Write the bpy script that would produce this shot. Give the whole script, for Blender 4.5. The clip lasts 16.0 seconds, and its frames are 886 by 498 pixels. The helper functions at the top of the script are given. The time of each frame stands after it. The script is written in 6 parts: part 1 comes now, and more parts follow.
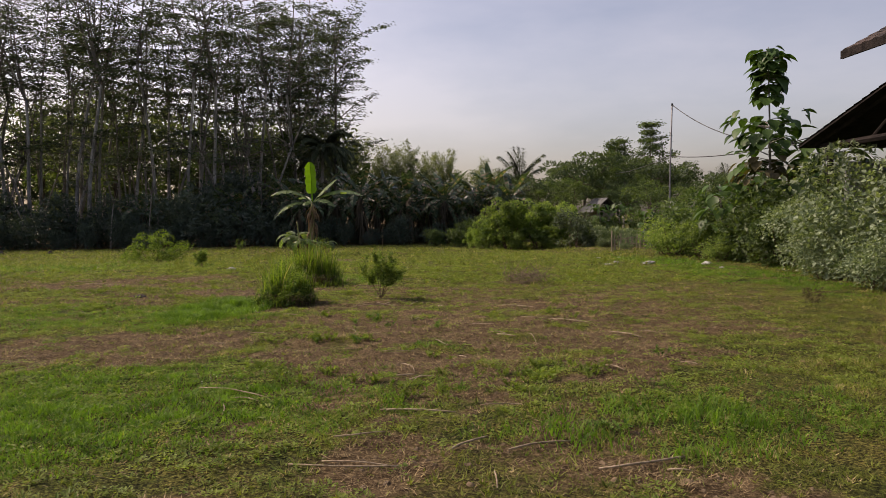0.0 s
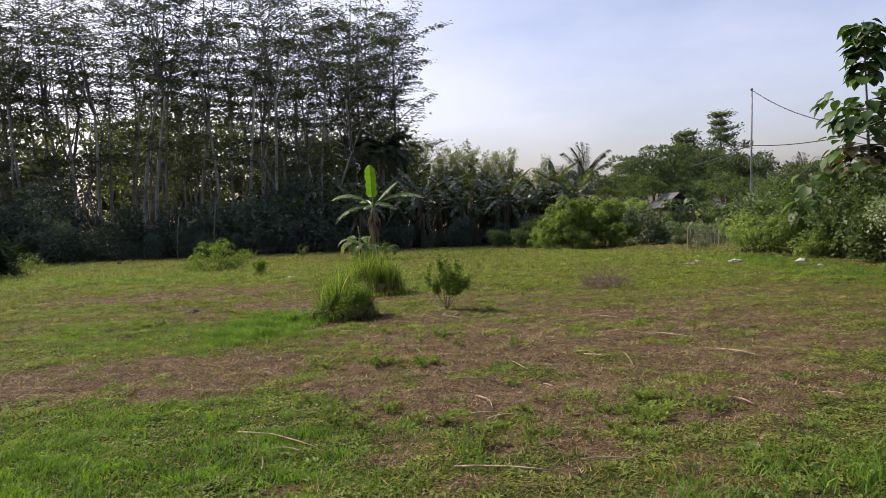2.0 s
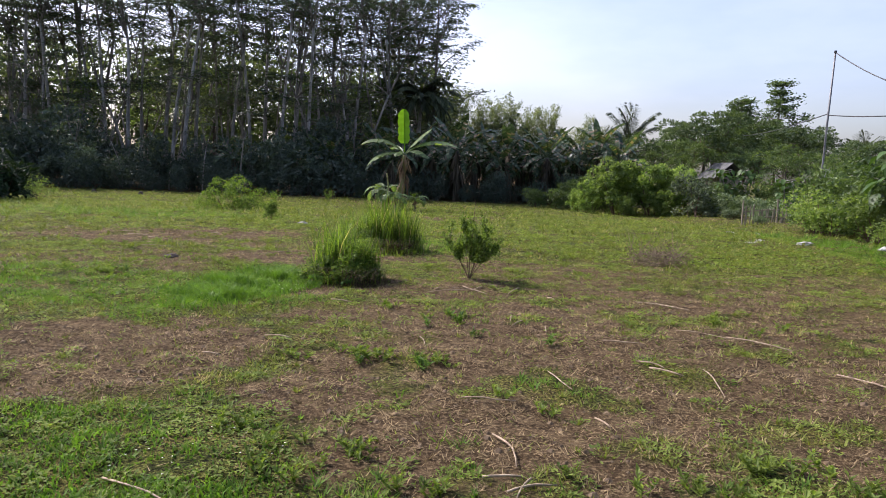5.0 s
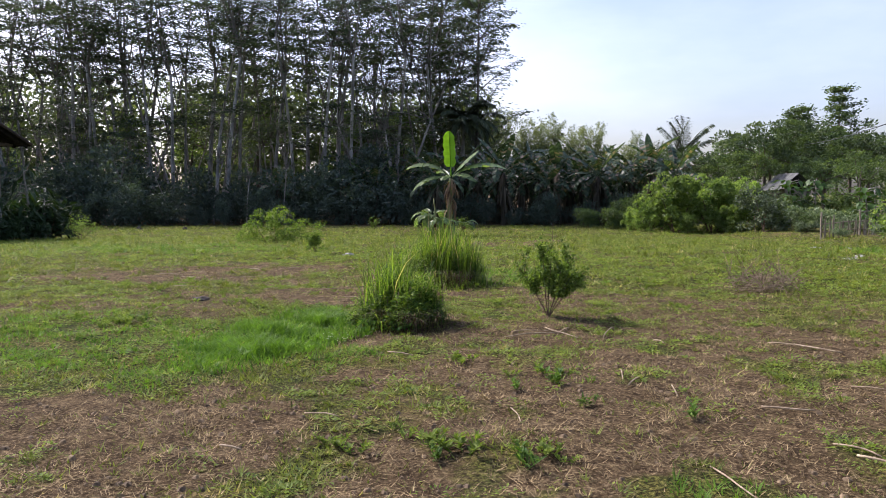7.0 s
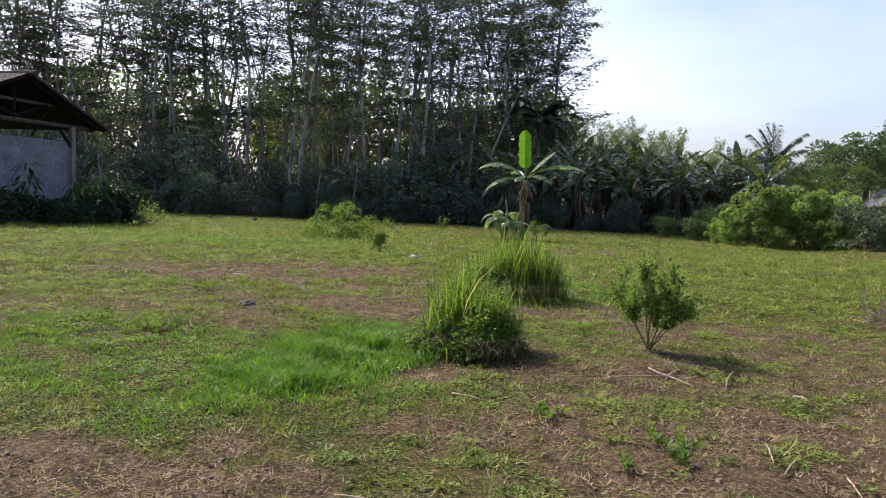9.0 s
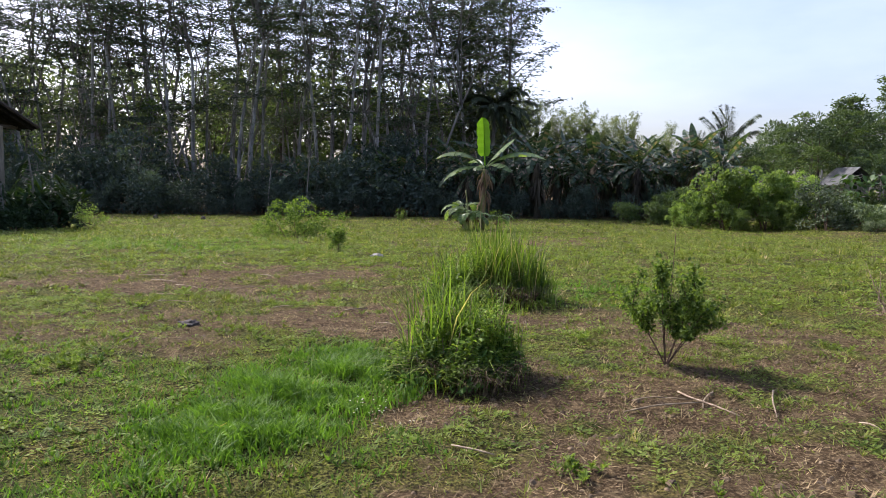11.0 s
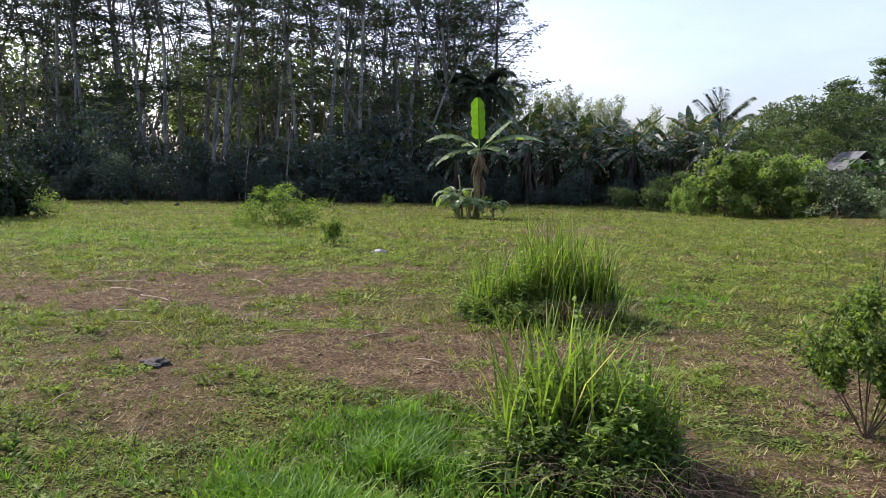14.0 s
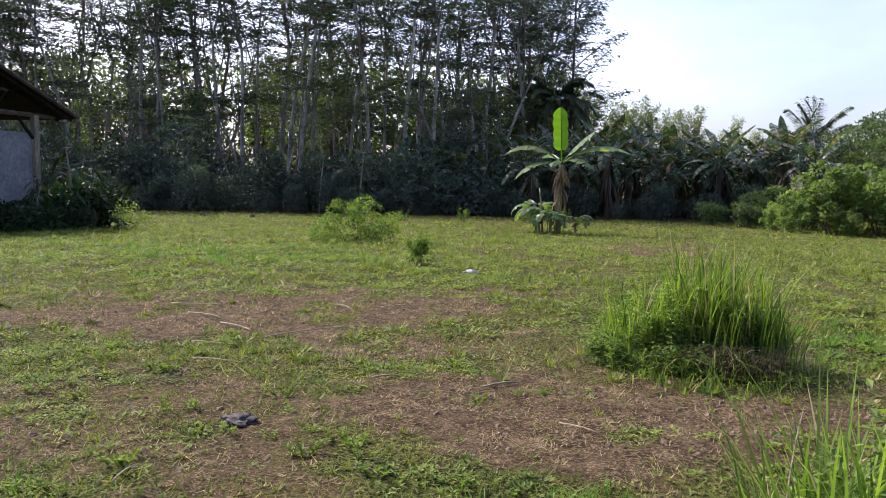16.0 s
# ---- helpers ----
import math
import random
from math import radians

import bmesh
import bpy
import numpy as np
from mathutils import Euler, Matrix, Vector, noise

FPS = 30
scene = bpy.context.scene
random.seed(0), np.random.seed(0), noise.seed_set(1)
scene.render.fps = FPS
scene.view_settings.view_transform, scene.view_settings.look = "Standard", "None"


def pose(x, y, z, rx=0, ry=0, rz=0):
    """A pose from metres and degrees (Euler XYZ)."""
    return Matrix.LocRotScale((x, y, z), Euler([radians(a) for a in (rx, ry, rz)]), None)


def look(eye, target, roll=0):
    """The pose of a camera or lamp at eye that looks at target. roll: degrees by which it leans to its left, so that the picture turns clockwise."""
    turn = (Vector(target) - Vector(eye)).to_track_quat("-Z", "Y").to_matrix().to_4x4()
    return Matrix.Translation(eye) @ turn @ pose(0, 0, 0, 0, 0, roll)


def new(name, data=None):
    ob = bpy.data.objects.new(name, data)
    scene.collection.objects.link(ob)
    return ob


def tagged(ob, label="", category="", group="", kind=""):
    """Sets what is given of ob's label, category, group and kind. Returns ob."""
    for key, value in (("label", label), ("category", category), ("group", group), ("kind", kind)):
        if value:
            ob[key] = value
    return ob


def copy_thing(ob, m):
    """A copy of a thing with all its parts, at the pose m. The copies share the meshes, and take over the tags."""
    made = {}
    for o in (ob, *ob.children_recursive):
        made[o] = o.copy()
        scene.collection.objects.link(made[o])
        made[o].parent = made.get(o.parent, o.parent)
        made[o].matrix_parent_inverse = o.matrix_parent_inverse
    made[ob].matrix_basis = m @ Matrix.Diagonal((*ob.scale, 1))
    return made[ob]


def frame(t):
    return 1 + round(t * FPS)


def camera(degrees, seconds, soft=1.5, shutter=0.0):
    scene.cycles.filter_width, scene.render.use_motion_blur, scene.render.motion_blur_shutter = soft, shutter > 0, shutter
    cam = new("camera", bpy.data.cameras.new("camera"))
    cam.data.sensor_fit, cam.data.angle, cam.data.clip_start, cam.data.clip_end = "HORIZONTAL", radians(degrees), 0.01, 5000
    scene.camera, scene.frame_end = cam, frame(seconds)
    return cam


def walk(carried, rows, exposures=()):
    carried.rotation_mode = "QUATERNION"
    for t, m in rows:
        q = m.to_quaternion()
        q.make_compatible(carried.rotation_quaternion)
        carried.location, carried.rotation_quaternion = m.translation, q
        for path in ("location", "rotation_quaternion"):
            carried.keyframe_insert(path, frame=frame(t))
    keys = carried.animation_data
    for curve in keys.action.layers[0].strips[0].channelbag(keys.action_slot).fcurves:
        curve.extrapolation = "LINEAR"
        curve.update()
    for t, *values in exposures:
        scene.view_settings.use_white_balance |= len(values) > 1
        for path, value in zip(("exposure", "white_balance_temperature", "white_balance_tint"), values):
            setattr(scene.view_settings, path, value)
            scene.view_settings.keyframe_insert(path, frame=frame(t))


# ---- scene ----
cam = camera(62.2, 16.0, 0.45)
# seconds, eye, heading (degrees from +y towards +x), tilt, roll
PATH = [
    (0, (0.470, -0.774, 1.530), 3.65, -2.56, -0.57),
    (0.5, (0.453, -0.549, 1.536), 1.27, -4.97, -2.17),
    (1, (0.516, -0.182, 1.537), -1.21, -1.90, 2.37),
    (1.5, (0.498, 0.095, 1.554), -0.24, -3.62, 1.34),
    (2, (0.403, 0.446, 1.563), -1.18, -2.40, -2.19),
    (2.5, (0.435, 0.765, 1.540), -4.92, -1.84, -0.62),
    (3, (0.440, 1.105, 1.511), -6.71, -4.42, 1.87),
    (3.5, (0.389, 1.524, 1.493), 0.86, -6.37, -1.02),
    (4, (0.384, 1.856, 1.486), -1.10, -5.69, 0.65),
    (4.5, (0.456, 2.246, 1.484), -5.71, -7.24, 1.76),
    (4.7, (0.459, 2.427, 1.494), -4.02, -6.00, 2.47),
    (6.8, (0.075, 4.185, 1.460), -5.52, -6.43, -0.94),
    (7, (0.015, 4.313, 1.427), -7.19, -4.14, -0.18),
    (7.5, (-0.091, 4.652, 1.447), -7.70, -5.51, -0.07),
    (8, (-0.239, 4.975, 1.443), -3.05, -6.37, -1.59),
    (8.5, (-0.305, 5.306, 1.450), -8.58, -4.04, 0.11),
    (8.7, (-0.283, 5.459, 1.439), -12.37, -4.03, 2.35),
    (10.8, (-0.662, 6.604, 1.468), -12.09, -6.06, 1.29),
    (11, (-0.733, 6.744, 1.478), -8.97, -4.91, 0.50),
    (11.5, (-0.875, 7.038, 1.490), -6.14, -5.45, 0.29),
    (12, (-1.011, 7.414, 1.470), -10.03, -5.60, 2.32),
    (12.5, (-1.192, 7.758, 1.492), -5.35, -5.30, -0.11),
    (13, (-1.376, 8.085, 1.516), -6.89, -5.66, 0.26),
    (13.5, (-1.508, 8.405, 1.502), -13.56, -6.67, 1.53),
    (14, (-1.707, 8.703, 1.486), -7.15, -6.11, 0.56),
    (14.5, (-1.887, 8.992, 1.503), -8.32, -5.93, 0.68),
    (15, (-1.999, 9.257, 1.495), -14.65, -6.90, 2.43),
    (15.5, (-2.189, 9.528, 1.509), -10.45, -3.54, 1.51),
    (16, (-2.372, 9.767, 1.493), -12.36, -5.21, 0.80),
]


def view(eye, heading, tilt, roll):
    a, b = radians(heading), radians(tilt)
    ahead = Vector((math.sin(a) * math.cos(b), math.cos(a) * math.cos(b), math.sin(b)))
    return look(eye, Vector(eye) + ahead, roll)


walk(cam, [(t, view(eye, heading, tilt, roll)) for t, eye, heading, tilt, roll in PATH],
     exposures=[(0.0, 0.2, 7400, 26), (0.5, 0.44, 6850, 26), (1.0, 0.54, 6750, 25), (2.0, 0.56, 6600, 25), (4.0, 0.76, 6120, 24), (12.0, 0.89, 5980, 22), (16.0, 1.0, 5900, 24)])

# ---- light ----
SUN_HEADING, SUN_HEIGHT = -63.0, 45.0
world = bpy.data.worlds.new("sky")
world.use_nodes = True
scene.world = world
sky = world.node_tree.nodes.new("ShaderNodeTexSky")
sky.sky_type, sky.sun_disc = "NISHITA", False
sky.sun_elevation, sky.sun_rotation = radians(SUN_HEIGHT), radians(SUN_HEADING)
sky.air_density, sky.dust_density, sky.ozone_density = 1.0, 3.2, 1.6
background = world.node_tree.nodes["Background"]
# thin high cloud all over the sky
w_n, w_l = world.node_tree.nodes, world.node_tree.links
ways, spread_out, puffs, veil = (w_n.new("ShaderNode" + k) for k in ("TexCoord", "Mapping", "TexNoise", "HueSaturation"))
spread_out.inputs["Scale"].default_value = (1.0, 1.0, 3.2)
puffs.inputs["Scale"].default_value, puffs.inputs["Detail"].default_value, puffs.inputs["Roughness"].default_value = 1.6, 6.0, 0.55
paler, brighter = w_n.new("ShaderNodeMapRange"), w_n.new("ShaderNodeMapRange")
for node, lo, hi in ((paler, 1.0, 0.72), (brighter, 0.86, 1.06)):
    node.inputs[1].default_value, node.inputs[2].default_value = 0.38, 0.68
    node.inputs[3].default_value, node.inputs[4].default_value = lo, hi
    w_l.new(puffs.outputs[0], node.inputs[0])
w_l.new(ways.outputs["Generated"], spread_out.inputs[0])
w_l.new(spread_out.outputs[0], puffs.inputs[0])
w_l.new(sky.outputs[0], veil.inputs["Color"])
w_l.new(paler.outputs[0], veil.inputs["Saturation"])
w_l.new(brighter.outputs[0], veil.inputs["Value"])
w_l.new(veil.outputs[0], background.inputs[0])
background.inputs[1].default_value = 0.142
sun = new("sun", bpy.data.lights.new("sun", "SUN"))
sun.data.energy, sun.data.angle, sun.data.color = 4.0, radians(1.0), (1.0, 0.93, 0.80)
s_a, s_h = radians(SUN_HEADING), radians(SUN_HEIGHT)
sun.matrix_basis = look((0, 0, 60), (-math.sin(s_a) * math.cos(s_h), -math.cos(s_a) * math.cos(s_h), 60 - math.sin(s_h)))

# ---- tools ----
RNG = np.random.default_rng(7)


def unit(v):
    return v / np.maximum(np.linalg.norm(v, axis=-1, keepdims=True), 1e-9)


def grid_noise(x, y, size, seed=0):
    """Smooth noise from 0 to 1 with cells of that size."""
    table = np.random.default_rng(seed).random((257, 257))
    u, v = np.asarray(x) / size + 91.3, np.asarray(y) / size + 57.7
    i, j = np.floor(u).astype(int), np.floor(v).astype(int)
    a, b = u - i, v - j
    a, b = a * a * (3 - 2 * a), b * b * (3 - 2 * b)
    i, j = i % 256, j % 256
    return (table[i, j] * (1 - a) + table[i + 1, j] * a) * (1 - b) + (table[i, j + 1] * (1 - a) + table[i + 1, j + 1] * a) * b


def ground_z(x, y):
    """The field lies level, then falls half a metre towards the wood."""
    s = np.clip((np.asarray(y, float) - 20) / 22, 0, 1)
    z = -0.6 * s * s * (3 - 2 * s)
    z = z + 0.05 * (grid_noise(x, y, 2.2, 1) - 0.5) + 0.045 * (grid_noise(x, y, 0.55, 2) - 0.5) + 0.034 * (grid_noise(x, y, 0.24, 3) - 0.5)
    bank = np.clip((np.asarray(x, float) - 9.0) / 3.0, 0, 1) * np.clip((np.asarray(y, float) - 24) / 8, 0, 1)
    return z + 0.3 * bank


def gz(x, y):
    return float(ground_z(x, y))


class Geo:
    """Collects quads and triangles for one mesh."""

    def __init__(self):
        self.v, self.q, self.t, self.n = [], [], [], 0

    def add(self, v, q=None, t=None):
        v = np.asarray(v, float).reshape(-1, 3)
        if q is not None and len(q):
            self.q.append(np.asarray(q, int).reshape(-1, 4) + self.n)
        if t is not None and len(t):
            self.t.append(np.asarray(t, int).reshape(-1, 3) + self.n)
        self.v.append(v)
        self.n += len(v)
        return self

    def tube(self, points, radii, sides=6, close=True):
        p, r = np.asarray(points, float), np.asarray(radii, float)
        d = unit(np.gradient(p, axis=0))
        ref = np.array([0.0, 0.0, 1.0]) if abs(d[:, 2]).mean() < 0.8 else np.array([1.0, 0.0, 0.0])
        a = unit(np.cross(d, ref))
        b = np.cross(d, a)
        w = np.arange(sides) * 2 * np.pi / sides
        v = p[:, None] + r[:, None, None] * (np.cos(w)[None, :, None] * a[:, None] + np.sin(w)[None, :, None] * b[:, None])
        k, i = np.meshgrid(np.arange(len(p) - 1), np.arange(sides), indexing="ij")
        j = (i + 1) % sides
        q = np.stack([k * sides + i, k * sides + j, (k + 1) * sides + j, (k + 1) * sides + i], -1).reshape(-1, 4)
        v, t = v.reshape(-1, 3), None
        if close:
            v = np.vstack([v, p[0], p[-1]])
            m, n = len(v) - 2, (len(p) - 1) * sides
            t = [(m, (i + 1) % sides, i) for i in range(sides)] + [(m + 1, n + i, n + (i + 1) % sides) for i in range(sides)]
        return self.add(v, q, t)

    def leaves(self, p, d, up, length, width, fold=0.12, droop=0.1):
        """Folded, pointed leaves: base points, directions, upper sides, lengths and widths."""
        d = unit(d)
        s = unit(np.cross(d, up))
        up = np.cross(s, d)
        L, W = np.asarray(length)[:, None], np.asarray(width)[:, None]
        mid = p + d * L * 0.45
        v = np.stack([p, mid + s * W / 2 + up * W * fold, p + d * L - up * L * droop, mid - s * W / 2 + up * W * fold], 1)
        return self.add(v, np.arange(len(p) * 4).reshape(-1, 4))

    def blades(self, p, lean, height, width, turn, tall=False):
        """Grass blades: foot, sideways lean of the tip, height, width, turn of the flat side."""
        side = np.stack([np.cos(turn), np.sin(turn), 0 * turn], 1) * (width / 2)[:, None]
        tip = p + lean + np.stack([0 * height, 0 * height, height], 1)
        n = len(p)
        if not tall:
            return self.add(np.stack([p - side, p + side, tip], 1), None, np.arange(n * 3).reshape(-1, 3))
        mid = p + lean * 0.3 + np.stack([0 * height, 0 * height, height * 0.62], 1)
        v = np.stack([p - side, p + side, mid + side * 0.8, mid - side * 0.8, tip], 1)
        k = np.arange(n)[:, None] * 5
        return self.add(v, k + np.array([[0, 1, 2, 3]]), k + np.array([[3, 2, 4]]))

    def box(self, lo, hi, m=None):
        x0, y0, z0 = lo
        x1, y1, z1 = hi
        v = np.array([(x, y, z) for z in (z0, z1) for y in (y0, y1) for x in (x0, x1)], float)
        if m is not None:
            v = np.array([m @ Vector(p) for p in v])
        return self.add(v, [(0, 2, 3, 1), (4, 5, 7, 6), (0, 1, 5, 4), (2, 6, 7, 3), (0, 4, 6, 2), (1, 3, 7, 5)])

    def mesh(self, name, material, smooth=False):
        me = bpy.data.meshes.new(name)
        v = np.concatenate(self.v) if self.v else np.zeros((0, 3))
        q = np.concatenate(self.q) if self.q else np.zeros((0, 4), int)
        t = np.concatenate(self.t) if self.t else np.zeros((0, 3), int)
        loops = np.concatenate([q.ravel(), t.ravel()]).astype(np.int32)
        total = np.concatenate([np.full(len(q), 4), np.full(len(t), 3)]).astype(np.int32)
        me.vertices.add(len(v))
        me.vertices.foreach_set("co", v.astype(np.float32).ravel())
        me.loops.add(len(loops))
        me.loops.foreach_set("vertex_index", loops)
        me.polygons.add(len(total))
        me.polygons.foreach_set("loop_start", np.concatenate([[0], np.cumsum(total)[:-1]]).astype(np.int32))
        me.polygons.foreach_set("use_smooth", np.full(len(total), smooth))
        me.update(calc_edges=True)
        me.materials.append(material)
        return me


def thing(name, place, label, category, group="", kind="", turn=0.0, size=1.0):
    ob = new(name)
    ob.empty_display_size = 0.2
    ob.matrix_basis = pose(*place, 0, 0, turn) @ Matrix.Scale(size, 4)
    return tagged(ob, label, category, group, kind)


def part(name, geo, material, parent, label="", smooth=False):
    ob = new(name, geo.mesh(name, material, smooth))
    ob.parent = parent
    return tagged(ob, label) if label else ob


def at(x, y, turn=0.0, size=1.0, sink=0.0):
    """A pose on the ground."""
    return pose(x, y, gz(x, y) - sink, 0, 0, turn) @ Matrix.Scale(size, 4)


def put_copy(ob, m):
    """A copy at the pose m, whatever the size of its model."""
    return copy_thing(ob, m @ Matrix.Scale(1 / ob.scale[0], 4))


def stand_in(geo, material, name, label, category, kind="stuff"):
    return tagged(new(name, geo.mesh(name, material)), label, category, "", kind)


# ---- materials ----
def shader(name):
    m = bpy.data.materials.new(name)
    m.use_nodes = True
    n, l = m.node_tree.nodes, m.node_tree.links
    return m, n, l, n["Principled BSDF"]


def leaf_material(name, dark, light, glow=0.35, rough=0.45, spread=1.0, dry=None, dry_share=0.06, patchy=0.0):
    """Foliage: a shade for each leaf and each plant, by place too where patchy, light shining through."""
    m, n, l, base = shader(name)
    geo, info = n.new("ShaderNodeNewGeometry"), n.new("ShaderNodeObjectInfo")
    ramp = n.new("ShaderNodeValToRGB")
    ramp.color_ramp.elements[0].color, ramp.color_ramp.elements[1].color = (*dark, 1), (*light, 1)
    ramp.color_ramp.elements[1].position = 1 - (dry_share if dry else 0)
    if dry:
        ramp.color_ramp.elements.new(min(0.995, 1 - dry_share + 0.01)).color = (*dry, 1)
    if patchy:
        co, drift, blend = n.new("ShaderNodeTexCoord"), n.new("ShaderNodeTexNoise"), n.new("ShaderNodeMix")
        drift.inputs["Scale"].default_value, drift.inputs["Detail"].default_value, drift.inputs["Roughness"].default_value = patchy, 3.0, 0.6
        even = n.new("ShaderNodeMapRange")
        even.inputs[1].default_value, even.inputs[2].default_value = 0.34, 0.66
        blend.inputs[0].default_value = 0.45
        l.new(co.outputs["Object"], drift.inputs[0])
        l.new(drift.outputs[0], even.inputs[0])
        l.new(even.outputs[0], blend.inputs[2])
        l.new(geo.outputs["Random Per Island"], blend.inputs[3])
        l.new(blend.outputs[0], ramp.inputs[0])
    else:
        l.new(geo.outputs["Random Per Island"], ramp.inputs[0])
    hue = n.new("ShaderNodeHueSaturation")
    value = n.new("ShaderNodeMapRange")
    value.inputs[3].default_value, value.inputs[4].default_value = 1 - 0.25 * spread, 1 + 0.25 * spread
    l.new(info.outputs["Random"], value.inputs[0])
    l.new(value.outputs[0], hue.inputs["Value"])
    l.new(ramp.outputs[0], hue.inputs["Color"])
    l.new(hue.outputs[0], base.inputs["Base Color"])
    base.inputs["Roughness"].default_value = rough + 0.12
    base.inputs["Specular IOR Level"].default_value = 0.18
    through_light = n.new("ShaderNodeBsdfTranslucent")
    warm = n.new("ShaderNodeMix")
    warm.data_type, warm.blend_type = "RGBA", "MULTIPLY"
    warm.inputs[0].default_value = 1.0
    warm.inputs[7].default_value = (1.3, 1.45, 0.45, 1)
    l.new(hue.outputs[0], warm.inputs[6])
    l.new(warm.outputs[2], through_light.inputs[0])
    mix = n.new("ShaderNodeMixShader")
    mix.inputs[0].default_value = glow
    l.new(base.outputs[0], mix.inputs[1])
    l.new(through_light.outputs[0], mix.inputs[2])
    l.new(mix.outputs[0], n["Material Output"].inputs[0])
    return m


def rough_material(name, a, b, scale=6.0, rough=0.85, bump=0.3, detail=8.0, stretch=(1, 1, 1), c=None, metal=0.0, fine=6.0, gloss=0.4):
    """A worn surface: two shades by coarse noise, darkened grain, fine relief."""
    m, n, l, base = shader(name)
    co, mp = n.new("ShaderNodeTexCoord"), n.new("ShaderNodeMapping")
    mp.inputs["Scale"].default_value = stretch
    info, shift = n.new("ShaderNodeObjectInfo"), n.new("ShaderNodeVectorMath")
    l.new(co.outputs["Object"], shift.inputs[0])
    l.new(info.outputs["Location"], shift.inputs[1])
    l.new(shift.outputs[0], mp.inputs[0])
    big, small = n.new("ShaderNodeTexNoise"), n.new("ShaderNodeTexNoise")
    for tex, k in ((big, scale), (small, scale * fine)):
        tex.inputs["Scale"].default_value, tex.inputs["Detail"].default_value = k, detail
        l.new(mp.outputs[0], tex.inputs[0])
    ramp = n.new("ShaderNodeValToRGB")
    ramp.color_ramp.elements[0].position, ramp.color_ramp.elements[1].position = 0.33, 0.68
    ramp.color_ramp.elements[0].color, ramp.color_ramp.elements[1].color = (*a, 1), (*b, 1)
    if c:
        ramp.color_ramp.elements.new(0.5).color = (*c, 1)
    l.new(big.outputs[0], ramp.inputs[0])
    grain = n.new("ShaderNodeMix")
    grain.data_type, grain.blend_type = "RGBA", "OVERLAY"
    grain.inputs[0].default_value = 0.6
    l.new(ramp.outputs[0], grain.inputs[6])
    l.new(small.outputs[0], grain.inputs[7])
    l.new(grain.outputs[2], base.inputs["Base Color"])
    base.inputs["Roughness"].default_value, base.inputs["Metallic"].default_value = rough, metal
    base.inputs["Specular IOR Level"].default_value = gloss
    bp = n.new("ShaderNodeBump")
    bp.inputs["Strength"].default_value, bp.inputs["Distance"].default_value = bump, 0.02
    l.new(small.outputs[0], bp.inputs["Height"])
    l.new(bp.outputs[0], base.inputs["Normal"])
    return m


